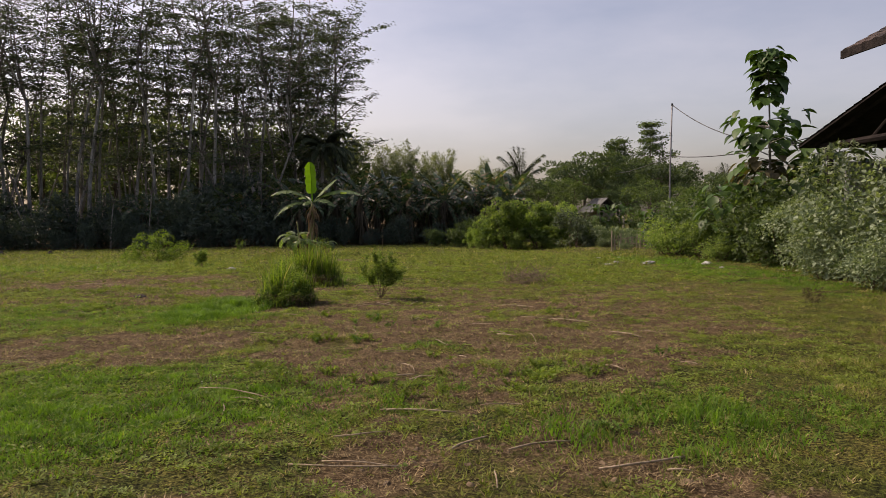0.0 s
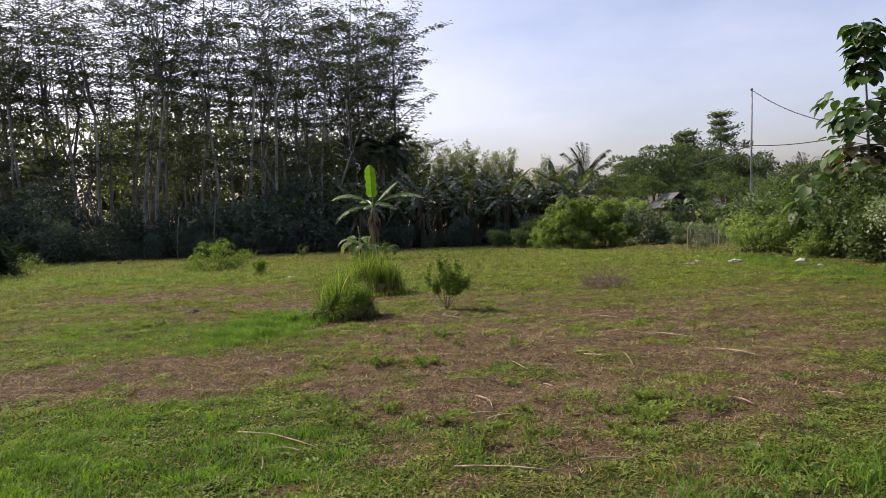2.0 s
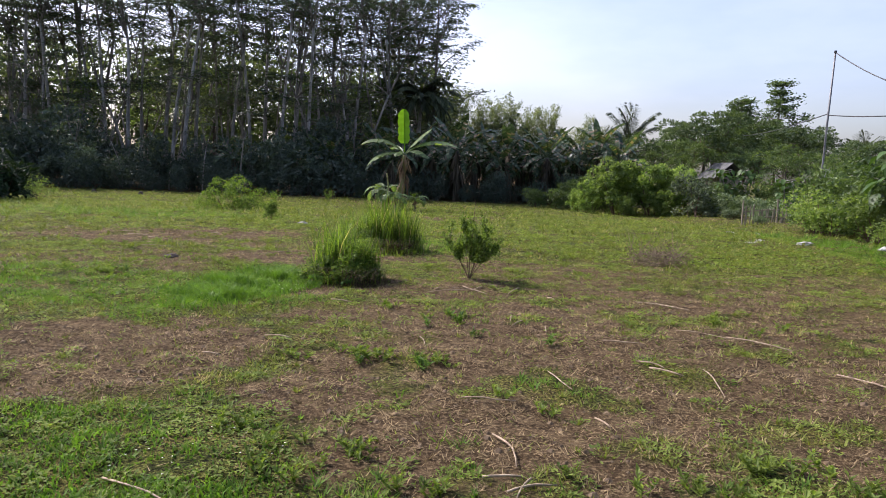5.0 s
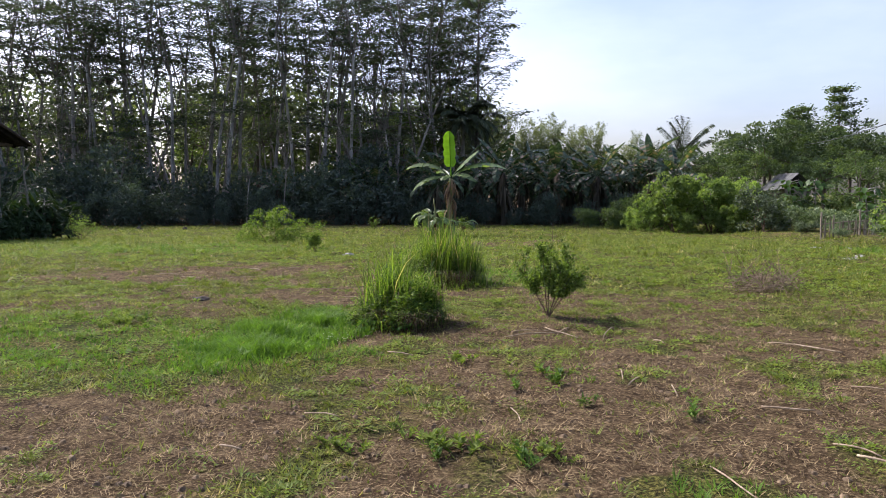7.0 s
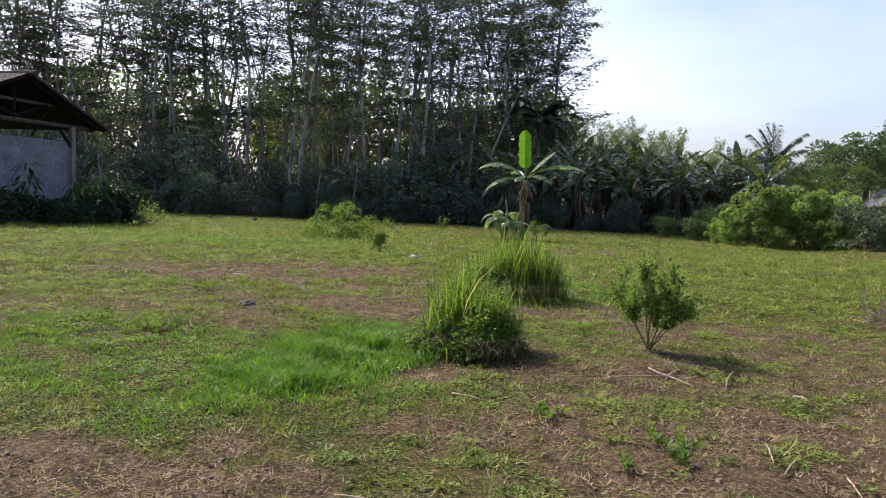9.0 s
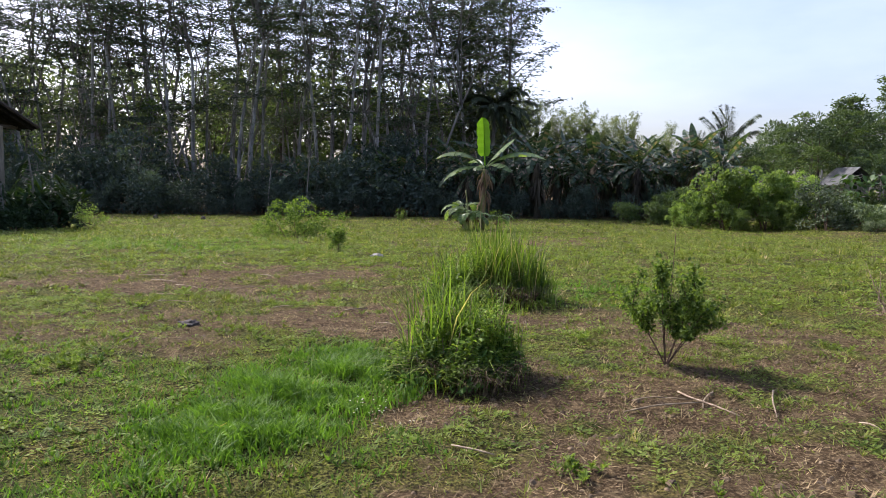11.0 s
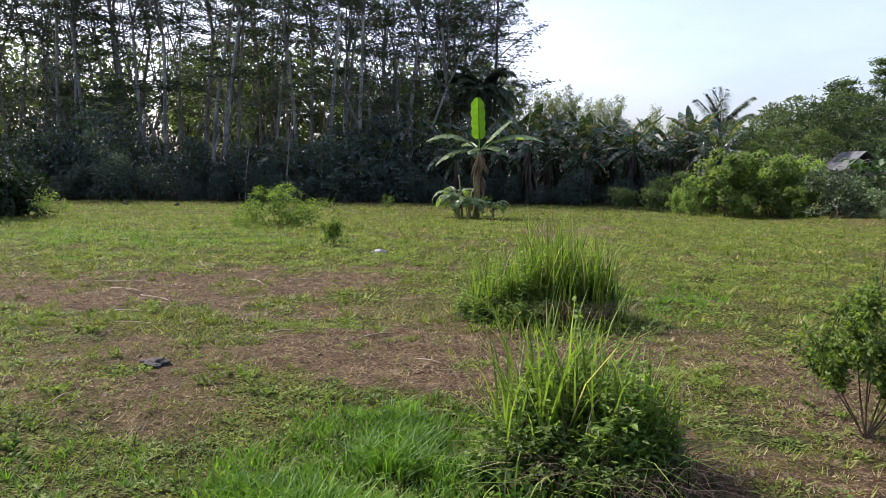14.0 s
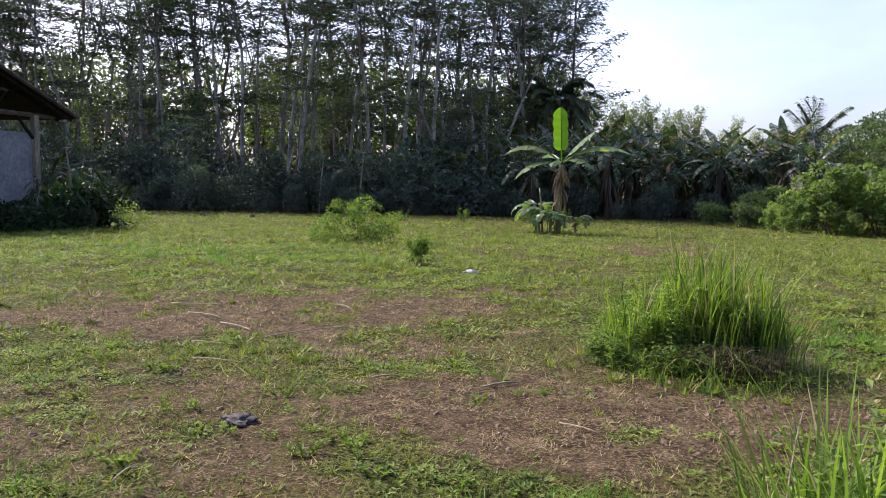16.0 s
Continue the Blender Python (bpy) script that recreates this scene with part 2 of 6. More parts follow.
def ground_material():
    """Reddish soil under straw where the sheet is bare, green thatch elsewhere."""
    m, n, l, base = shader("field_soil_and_thatch")
    co = n.new("ShaderNodeTexCoord")
    bare = n.new("ShaderNodeAttribute")
    bare.attribute_name = "bare"

    def tex(scale, detail=8.0, rough=0.6):
        t = n.new("ShaderNodeTexNoise")
        t.inputs["Scale"].default_value, t.inputs["Detail"].default_value, t.inputs["Roughness"].default_value = scale, detail, rough
        l.new(co.outputs["Object"], t.inputs[0])
        return t

    def ramp(source, *stops):
        r = n.new("ShaderNodeValToRGB")
        for e, (p, colour) in zip(r.color_ramp.elements, stops):
            e.position, e.color = p, (*colour, 1)
        for p, colour in stops[2:]:
            r.color_ramp.elements.new(p).color = (*colour, 1)
        l.new(source, r.inputs[0])
        return r

    soil = ramp(tex(6.0, 10.0, 0.85).outputs[0], (0.38, (0.028, 0.018, 0.009)), (0.62, (0.29, 0.21, 0.115)), (0.46, (0.082, 0.054, 0.028)), (0.54, (0.165, 0.115, 0.06)))
    straw = ramp(tex(42.0, 5.0, 0.8).outputs[0], (0.42, (0.014, 0.009, 0.0045)), (0.62, (0.39, 0.30, 0.165)), (0.53, (0.088, 0.059, 0.031)))
    thatch = ramp(tex(38.0, 5.0, 0.82).outputs[0], (0.39, (0.012, 0.011, 0.005)), (0.66, (0.335, 0.295, 0.15)), (0.47, (0.055, 0.056, 0.021)), (0.55, (0.15, 0.15, 0.048)), (0.61, (0.245, 0.245, 0.08)))
    tone = ramp(tex(1.5, 8.0, 0.75).outputs[0], (0.38, (0.42, 0.56, 0.34)), (0.62, (1.15, 1.0, 0.82)), (0.5, (0.86, 0.9, 0.62)))
    green = n.new("ShaderNodeMix")
    green.data_type, green.blend_type = "RGBA", "MULTIPLY"
    green.inputs[0].default_value = 0.95
    l.new(thatch.outputs[0], green.inputs[6])
    l.new(tone.outputs[0], green.inputs[7])
    litter = n.new("ShaderNodeMix")
    litter.data_type = "RGBA"
    litter.inputs[0].default_value = 0.5
    l.new(soil.outputs[0], litter.inputs[6])
    l.new(straw.outputs[0], litter.inputs[7])
    edge = n.new("ShaderNodeMath")
    edge.operation = "ADD"
    wobble = n.new("ShaderNodeMapRange")
    wobble.inputs[3].default_value, wobble.inputs[4].default_value = -0.55, 0.55
    l.new(tex(9.0, 6.0, 0.75).outputs[0], wobble.inputs[0])
    l.new(bare.outputs["Fac"], edge.inputs[0])
    l.new(wobble.outputs[0], edge.inputs[1])
    sharp = n.new("ShaderNodeMapRange")
    sharp.inputs[1].default_value, sharp.inputs[2].default_value = 0.25, 0.75
    l.new(edge.outputs[0], sharp.inputs[0])
    mix = n.new("ShaderNodeMix")
    mix.data_type = "RGBA"
    l.new(sharp.outputs[0], mix.inputs[0])
    l.new(green.outputs[2], mix.inputs[6])
    l.new(litter.outputs[2], mix.inputs[7])
    l.new(mix.outputs[2], base.inputs["Base Color"])
    base.inputs["Roughness"].default_value = 0.95
    base.inputs["Specular IOR Level"].default_value = 0.08
    bp = n.new("ShaderNodeBump")
    bp.inputs["Strength"].default_value, bp.inputs["Distance"].default_value = 0.9, 0.035
    l.new(tex(45.0, 5.0, 0.75).outputs[0], bp.inputs["Height"])
    clods = n.new("ShaderNodeBump")
    clods.inputs["Strength"].default_value, clods.inputs["Distance"].default_value = 1.0, 0.09
    l.new(tex(8.0, 6.0, 0.7).outputs[0], clods.inputs["Height"])
    l.new(clods.outputs[0], bp.inputs["Normal"])
    l.new(bp.outputs[0], base.inputs["Normal"])
    return m


def plain_material(name, colour, rough=0.6, metal=0.0):
    return rough_material(name, [c * 0.85 for c in colour], [min(1, c * 1.1) for c in colour], 9.0, rough, 0.15, metal=metal)


GROUND = ground_material()
GRASS = leaf_material("short_grass", (0.024, 0.041, 0.008), (0.22, 0.255, 0.055), 0.32, 0.5, dry=(0.40, 0.32, 0.185), dry_share=0.19, patchy=2.6)
LUSH = leaf_material("lush_grass", (0.025, 0.064, 0.009), (0.17, 0.30, 0.045), 0.43, 0.45, dry=(0.30, 0.26, 0.11), dry_share=0.03, patchy=3.5)
LONG = leaf_material("long_grass_blade", (0.05, 0.10, 0.016), (0.24, 0.33, 0.062), 0.45, 0.45, dry=(0.40, 0.34, 0.20), dry_share=0.09)
# near-black green: the shade these plants stand in is painted into the leaf
SHADED = leaf_material("shade_toned_plant_leaf", (0.012, 0.03, 0.011), (0.045, 0.075, 0.03), 0.15, 0.4)
STRAW = leaf_material("dry_straw", (0.03, 0.019, 0.010), (0.40, 0.305, 0.17), 0.1, 0.75, patchy=4.0)
MOUNDLEAF = leaf_material("mound_weed_leaf", (0.05, 0.10, 0.02), (0.25, 0.34, 0.075), 0.48, 0.45)
DEADGRASS = leaf_material("dead_brown_grass", (0.03, 0.021, 0.014), (0.17, 0.125, 0.08), 0.15, 0.75)
WEED = leaf_material("weed_leaf", (0.045, 0.085, 0.016), (0.27, 0.34, 0.072), 0.42, 0.45, patchy=3.0)
# weed leaf darkened to paint the shade low inside the mounds
WEED_SHADE = leaf_material("shade_toned_weed_leaf", (0.035, 0.075, 0.018), (0.10, 0.175, 0.04), 0.35, 0.4)
WEED_MID = leaf_material("mid_weed_leaf", (0.035, 0.08, 0.018), (0.14, 0.225, 0.05), 0.42, 0.4)
SHRUB = leaf_material("shrub_leaf", (0.034, 0.07, 0.016), (0.20, 0.275, 0.062), 0.46, 0.4)
SUNNY = leaf_material("sunny_bush_leaf", (0.06, 0.11, 0.034), (0.27, 0.345, 0.125), 0.52, 0.4, patchy=0.9)
VINE = leaf_material("vine_leaf", (0.028, 0.056, 0.024), (0.155, 0.205, 0.082), 0.38, 0.36, patchy=0.8)
PALE = leaf_material("pale_hedge_leaf", (0.075, 0.11, 0.062), (0.235, 0.285, 0.185), 0.3, 0.5)
GREYGREEN = leaf_material("grey_green_leaf", (0.04, 0.062, 0.036), (0.16, 0.195, 0.12), 0.2, 0.35)
# greens of the wood lifted and shifted to blue, imitating haze by colour
UNDER = leaf_material("hazed_understorey_leaf", (0.036, 0.056, 0.052), (0.10, 0.132, 0.106), 0.25, 0.4, patchy=0.5)
CANOPY = leaf_material("hazed_canopy_leaf", (0.032, 0.046, 0.042), (0.118, 0.148, 0.104), 0.27, 0.45, patchy=0.35)
# distant leaves made paler and greyer; haze and sunlight are in the colour
BAMBOOLEAF = leaf_material("hazed_bamboo_leaf", (0.075, 0.095, 0.052), (0.20, 0.22, 0.13), 0.38, 0.5, patchy=0.5)
FARLEAF = leaf_material("hazed_far_leaf", (0.055, 0.072, 0.05), (0.17, 0.20, 0.12), 0.34, 0.5, patchy=0.2)
TREELEAF = leaf_material("tree_leaf", (0.028, 0.052, 0.03), (0.12, 0.16, 0.08), 0.32, 0.38, patchy=0.5)
TEAK = leaf_material("broad_sapling_leaf", (0.018, 0.05, 0.014), (0.07, 0.125, 0.032), 0.25, 0.33)
BROWNLEAF = leaf_material("withered_leaf", (0.07, 0.04, 0.028), (0.30, 0.21, 0.15), 0.2, 0.7)
BANANA = leaf_material("banana_leaf", (0.085, 0.14, 0.06), (0.18, 0.235, 0.11), 0.4, 0.2)
BANANA_NEW = leaf_material("young_banana_leaf", (0.16, 0.32, 0.02), (0.20, 0.38, 0.03), 0.55, 0.3)
# banana leaf again, darkened: the grove's shade is put into the colour
BANANA_SHADE = leaf_material("shade_toned_banana_leaf", (0.026, 0.05, 0.03), (0.10, 0.135, 0.08), 0.25, 0.15, dry=(0.20, 0.165, 0.12), dry_share=0.14)
PALMLEAF = leaf_material("palm_leaf", (0.034, 0.05, 0.03), (0.13, 0.15, 0.088), 0.28, 0.3)
BARK = rough_material("pale_bark", (0.13, 0.12, 0.105), (0.34, 0.32, 0.285), 2.5, 0.9, 0.5, stretch=(1, 1, 0.35))
# pale bark darkened, painting how limbs stand dark against bright sky
LIMBBARK = rough_material("silhouette_limb_bark", (0.075, 0.066, 0.055), (0.19, 0.17, 0.145), 3.0, 0.9, 0.5, stretch=(1, 1, 0.35))
DARKBARK = rough_material("dark_bark", (0.05, 0.04, 0.03), (0.13, 0.105, 0.08), 5.0, 0.9, 0.5, stretch=(1, 1, 0.3))
DRYTWIG = rough_material("grey_dry_twig", (0.12, 0.085, 0.055), (0.27, 0.205, 0.145), 14.0, 0.9, 0.4)
TWIG = rough_material("brown_twig", (0.06, 0.036, 0.024), (0.15, 0.10, 0.065), 14.0, 0.85, 0.4)
WITHERED = leaf_material("half_withered_leaf", (0.05, 0.045, 0.022), (0.14, 0.115, 0.06), 0.2, 0.6)
BOXGREY = rough_material("weathered_box_paint", (0.36, 0.37, 0.35), (0.55, 0.56, 0.54), 6.0, 0.6, 0.2)
STALK = rough_material("dry_stalk_skin", (0.16, 0.115, 0.072), (0.40, 0.315, 0.205), 20.0, 0.7, 0.3)
SHEATH = rough_material("banana_sheath", (0.10, 0.085, 0.035), (0.30, 0.25, 0.13), 7.0, 0.7, 0.4, stretch=(1, 1, 0.2), c=(0.17, 0.19, 0.06))
# banana sheath again, darkened for the shade inside the grove
SHEATH_SHADE = rough_material("shade_toned_banana_sheath", (0.035, 0.032, 0.02), (0.13, 0.115, 0.07), 7.0, 0.7, 0.4, stretch=(1, 1, 0.2))
PLASTER = rough_material("bare_block_wall", (0.15, 0.15, 0.165), (0.24, 0.24, 0.26), 1.4, 0.92, 0.05)
TILE = rough_material("weathered_clay_tile", (0.022, 0.018, 0.016), (0.075, 0.05, 0.04), 2.0, 0.85, 0.4)
# old timber taken down to near black, painting in the shade under roofs
OLDWOOD = rough_material("shade_darkened_old_timber", (0.010, 0.0085, 0.008), (0.028, 0.023, 0.021), 6.0, 0.9, 0.4, gloss=0.08)
WORNWOOD = rough_material("worn_brown_timber", (0.05, 0.038, 0.03), (0.13, 0.10, 0.08), 6.0, 0.85, 0.4)
TIMBER = rough_material("grey_timber", (0.16, 0.13, 0.10), (0.33, 0.28, 0.22), 6.0, 0.85, 0.4, stretch=(1, 1, 0.2))
BAMBOO = rough_material("old_bamboo", (0.12, 0.10, 0.07), (0.27, 0.23, 0.17), 8.0, 0.75, 0.3, stretch=(1, 1, 0.15))
SHEET = rough_material("grey_roof_sheet", (0.05, 0.052, 0.05), (0.115, 0.118, 0.115), 2.0, 0.85, 0.3)
PLASTIC = rough_material("white_plastic", (0.26, 0.255, 0.24), (0.48, 0.475, 0.45), 7.0, 0.5, 0.2)
GREYLEAF = leaf_material("dead_grey_leaf", (0.035, 0.03, 0.022), (0.13, 0.11, 0.08), 0.15, 0.7)
STEEL = rough_material("galvanised_pole", (0.10, 0.10, 0.105), (0.22, 0.22, 0.225), 5.0, 0.5, 0.1, metal=0.3)
CABLE = plain_material("black_cable", (0.03, 0.03, 0.03), 0.5)
CLOD = rough_material("dark_clod", (0.04, 0.034, 0.03), (0.12, 0.104, 0.09), 14.0, 0.95, 0.9)
STONE = rough_material("pale_stone", (0.20, 0.19, 0.17), (0.38, 0.37, 0.34), 9.0, 0.85, 0.4)
FLOWER = leaf_material("white_petal", (0.6, 0.6, 0.58), (0.85, 0.85, 0.82), 0.3, 0.6)

# ---- ground ----
# centre x, y, half widths, turn, strength
BARE = [(-3.2, 8.1, 2.2, 1.15, 0, 1.0), (0.85, 3.3, 1.5, 0.95, 0, 1.0), (0.5, 8.5, 1.8, 3.6, -6, 0.95), (-0.4, 11.4, 1.5, 1.25, 20, 0.9),
        (-6.0, 17.5, 2.75, 1.5, 25, 1.0), (-4.2, 16.0, 0.9, 0.6, 30, 0.85), (-2.75, 14.55, 1.6, 1.05, 0, 1.0), (1.2, 13.9, 1.9, 1.9, 0, 0.75),
        (-0.6, 32.0, 1.7, 5.0, -10, 0.85), (3.2, 9.3, 1.4, 4.2, -8, 0.85), (4.6, 10.4, 1.3, 2.4, 0, 0.65), (-5.4, 13.4, 1.9, 1.7, 0, 0.66), (2.2, 11.8, 1.6, 1.4, 0, 0.8), (5.6, 13.5, 2.3, 2.0, 0, 0.55), (-2.8, 9.95, 0.3, 0.25, 0, 0.8)]
LUSHES = [(-1.9, 5.2, 2.3, 1.5, 20, 1.0), (-2.55, 11.55, 0.72, 1.6, 0, 1.0), (-1.2, 17.2, 1.6, 1.4, 0, 0.6), (3.2, 4.9, 1.1, 1.0, 20, 0.8), (1.95, 6.25, 0.5, 0.3, 0, 0.7),
          (9.2, 19.0, 1.2, 7.0, 0, 0.9), (-4.4, 10.9, 2.1, 1.6, 0, 0.65), (-10.5, 23.5, 3.5, 3.0, 0, 0.4)]


def patches(x, y, rows, seed):
    best = np.zeros(np.shape(x))
    wob = 1 + 0.8 * (grid_noise(x, y, 0.7, seed) - 0.5) + 0.55 * (grid_noise(x, y, 0.22, seed + 1) - 0.5)
    for cx, cy, rx, ry, turn, strength in rows:
        c, s = math.cos(radians(turn)), math.sin(radians(turn))
        u, v = ((x - cx) * c + (y - cy) * s) / rx, (-(x - cx) * s + (y - cy) * c) / ry
        d = np.sqrt(u * u + v * v) * wob
        best = np.maximum(best, strength * np.clip((1.18 - d) / 0.42, 0, 1))
    return best


def bare_share(x, y):
    """0 under full grass, 1 on bare soil."""
    thin = 0.52 * np.clip((0.8 * grid_noise(x, y, 1.3, 5) + 0.3 * grid_noise(x, y, 3.5, 7) + 0.4 * grid_noise(x, y, 0.35, 6) - 0.72) / 0.4, 0, 1)
    wood = np.clip((y - (55.5 + 0.17 * x)) / 2.0, 0, 1) * np.clip((9.0 - x) / 2.0, 0, 1)
    lush = patches(x, y, LUSHES, 21)
    islands = 1 - 0.62 * np.clip((0.7 * grid_noise(x, y, 0.5, 8) + 0.3 * grid_noise(x, y, 0.18, 9) - 0.6) / 0.1, 0, 1)
    return np.clip(np.maximum(np.maximum(patches(x, y, BARE, 11) * islands, thin), wood) * (1 - 0.9 * lush), 0, 1)


def spaced(fine, lo, hi, far):
    inner = np.arange(lo, hi, fine)
    steps = np.cumsum(fine * 1.13 ** np.arange(1, 85))
    steps = steps[steps < far]
    return np.concatenate([(lo - steps)[::-1], inner, hi + steps])


gx, gy = spaced(0.11, -9.0, 5.5, 1800.0), spaced(0.11, 2.5, 20.0, 2200.0)
X, Y = np.meshgrid(gx, gy, indexing="ij")
i, j = np.meshgrid(np.arange(len(gx) - 1), np.arange(len(gy) - 1), indexing="ij")
k = len(gy)
sheet = Geo().add(np.stack([X, Y, ground_z(X, Y)], -1), np.stack([i * k + j, (i + 1) * k + j, (i + 1) * k + j + 1, i * k + j + 1], -1))
ground_mesh = sheet.mesh("ground", GROUND, True)
ground_mesh.attributes.new("bare", "FLOAT", "POINT").data.foreach_set("value", bare_share(X, Y).ravel().astype(np.float32))
tagged(new("ground", ground_mesh), "level field of patchy mown grass and reddish bare soil", "ground", "", "structure")


def scatter(x0, x1, y0, y1, count, seed):
    r = np.random.default_rng(seed)
    return r.uniform(x0, x1, count), r.uniform(y0, y1, count), r


def feet(x, y):
    return np.stack([x, y, ground_z(x, y) - 0.004], 1)


def wedge(x, y):
    """What lies ahead of the path."""
    return (x > -2.5 - 0.98 * np.maximum(y - 1.0, 0.0) + 0.25 * np.clip(y - 1, 0, 5)) & (x < 1.5 + 0.72 * (y + 1.0))


grass, lush_grass, straw = Geo(), Geo(), Geo()
for x0, x1, y0, y1, dens, size, seed in ((-6, 8, 1.6, 9.0, 1500, 0.95, 31), (-9, 8, 9.0, 14.5, 1350, 1.0, 32), (8, 12, 9.0, 14.5, 1000, 1.2, 36), (-18, 13, 14.5, 20.0, 700, 1.3, 33),
                                         (-25, 13, 20.0, 30.0, 260, 1.8, 34), (-32, 12, 30.0, 54.0, 130, 2.8, 35)):
    x, y, r = scatter(x0, x1, y0, y1, int(dens * (x1 - x0) * (y1 - y0)), seed)
    bare, lush = bare_share(x, y), patches(x, y, LUSHES, 21)
    tuft = 0.6 * grid_noise(x, y, 0.2 if size < 1.2 else 0.36, 41) + 0.4 * grid_noise(x, y, 0.6, 42)
    keep = wedge(x, y) & (r.random(len(x)) < (1 - 0.86 * bare) * np.clip(4.2 * tuft - 1.35, 0.04, 1))
    x, y, lush, tuft = x[keep], y[keep], lush[keep], tuft[keep]
    n = len(x)
    height = (0.012 + 0.085 * r.random(n) * tuft ** 1.8) * size ** 0.4
    out = r.random(n) * 2 * np.pi
    lean = np.stack([np.cos(out), np.sin(out), 0 * out], 1) * (height * r.uniform(0.3, 2.2, n))[:, None]
    width = r.uniform(0.006, 0.015, n) * size
    thick = lush > r.random(n)
    grass.blades(feet(x, y)[~thick], lean[~thick], height[~thick], width[~thick], r.random(n)[~thick] * 6.3)
    tall = height * r.uniform(1.0, 1.7, n)
    lush_grass.blades(feet(x, y)[thick], lean[thick] * 0.9, tall[thick], width[thick] * 1.05, r.random(n)[thick] * 6.3)
# tufts that stand apart, each with its own shade at the foot
for x0, x1, y0, y1, dens, size, seed in ((-6, 7, 2.0, 9.0, 58, 1.0, 131), (-9, 7, 9.0, 15.0, 58, 1.05, 132), (-16, 10, 15.0, 21.0, 23, 1.8, 133), (-22, 11, 21.0, 32.0, 10, 2.7, 134), (-30, 11, 32.0, 52.0, 4.2, 3.2, 135)):
    x, y, r = scatter(x0, x1, y0, y1, int(dens * (x1 - x0) * (y1 - y0)), seed)
    fresh = 0.5 * grid_noise(x, y, 0.9, 141) + 0.5 * grid_noise(x, y, 0.33, 142)
    keep = wedge(x, y) & (r.random(len(x)) < np.clip(1.0 - 0.93 * bare_share(x, y), 0.04, 1) * np.clip(3.6 * fresh - 1.0, 0.05, 1))
    x, y, fresh = x[keep], y[keep], fresh[keep]
    many = 13
    reach = np.repeat(r.uniform(0.035, 0.085, len(x)) * size * (0.6 + 0.8 * fresh), many)
    lush = np.repeat(patches(x, y, LUSHES, 21) + 0.12 * r.random(len(x)) > 0.25 + 0.3 * r.random(len(x)), many)
    cx, cy = np.repeat(x, many), np.repeat(y, many)
    n = len(cx)
    out, off = r.random(n) * 6.28, r.random(n) * 0.35
    x, y = cx + np.cos(out) * off * reach, cy + np.sin(out) * off * reach
    long = reach * r.uniform(0.5, 1.15, n)
    rise = r.uniform(0.25, 0.95, n)
    lean = np.stack([np.cos(out), np.sin(out), 0 * out], 1) * (long * np.sqrt(1 - rise * rise))[:, None]
    for pick, goal in ((~lush, grass), (lush, lush_grass)):
        goal.blades(feet(x, y)[pick], lean[pick], (long * rise)[pick], (r.uniform(0.006, 0.012, n) * size)[pick], out[pick] + 1.57)
# the thick long grass
for cx, cy, rx, ry, count, top in ((-2.55, 11.55, 0.9, 1.8, 24000, 0.15), (-1.9, 5.2, 2.5, 1.65, 34000, 0.064), (2.4, 4.3, 1.5, 0.9, 3500, 0.13)):
    r = np.random.default_rng(int(count))
    a, d = r.random(count) * 2 * np.pi, np.sqrt(r.random(count))
    x, y = cx + np.cos(a) * d * rx, cy + np.sin(a) * d * ry
    clump = grid_noise(x, y, 0.22, 51)
    keep = r.random(count) < (0.1 + clump) * np.clip(1.7 * (1.0 - (d * (0.7 + 0.6 * grid_noise(x, y, 0.4, 52))) ** 1.5), 0, 1)
    x, y, a, d, clump = x[keep], y[keep], a[keep], d[keep], clump[keep]
    n = len(x)
    height = top * (0.35 + 0.9 * clump) * r.uniform(0.5, 1.1, n) * (1.1 - 0.5 * d)
    out = r.random(n) * 2 * np.pi
    lean = np.stack([np.cos(out), np.sin(out), 0 * out], 1) * (height * r.uniform(0.3, 1.5, n))[:, None]
    lush_grass.blades(feet(x, y), lean, height, r.uniform(0.007, 0.014, n), r.random(n) * 6.3, True)
# straw lying on the bare soil
for x0, x1, y0, y1, dens, seed in ((-7, 7, 2.0, 10.0, 2300, 61), (-10, 7, 10.0, 20.0, 1600, 62), (-12, 8, 20.0, 34.0, 100, 63)):
    x, y, r = scatter(x0, x1, y0, y1, int(dens * (x1 - x0) * (y1 - y0)), seed)
    keep = wedge(x, y) & (r.random(len(x)) < 0.02 + 0.36 * bare_share(x, y) * np.clip(2.2 * grid_noise(x, y, 0.3, 43) - 0.5, 0, 1))
    x, y = x[keep], y[keep]
    n = len(x)
    a, size = r.random(n) * 2 * np.pi, r.uniform(0.025, 0.085, n) * np.where(r.random(n) < 0.06, 1.9, 1)
    straw.blades(feet(x, y) + np.array([0, 0, 0.006]), np.stack([np.cos(a), np.sin(a), 0 * a], 1) * size[:, None], r.uniform(0.0, 0.03, n), r.uniform(0.003, 0.007, n), a + 1.57)
crumbs = Geo()
x, y, r = scatter(-9, 6, 2.5, 20.0, 46000, 64)
keep = wedge(x, y) & (r.random(len(x)) < 1.1 * bare_share(x, y) - 0.25)
x, y = x[keep], y[keep]
n = len(x)
size = 0.006 + 0.028 * r.random(n) ** 5
p = feet(x, y)
turn = r.random(n) * 6.28
ring = [np.stack([np.cos(turn + w * 1.257), np.sin(turn + w * 1.257), 0 * turn - 0.1], 1) * r.uniform(0.7, 1.25, (n, 1)) for w in range(5)]
tops = [np.stack([np.cos(turn + w * 2.094), np.sin(turn + w * 2.094), 0 * turn + 1.3], 1) * r.uniform(0.35, 0.55, (n, 1)) for w in range(3)]
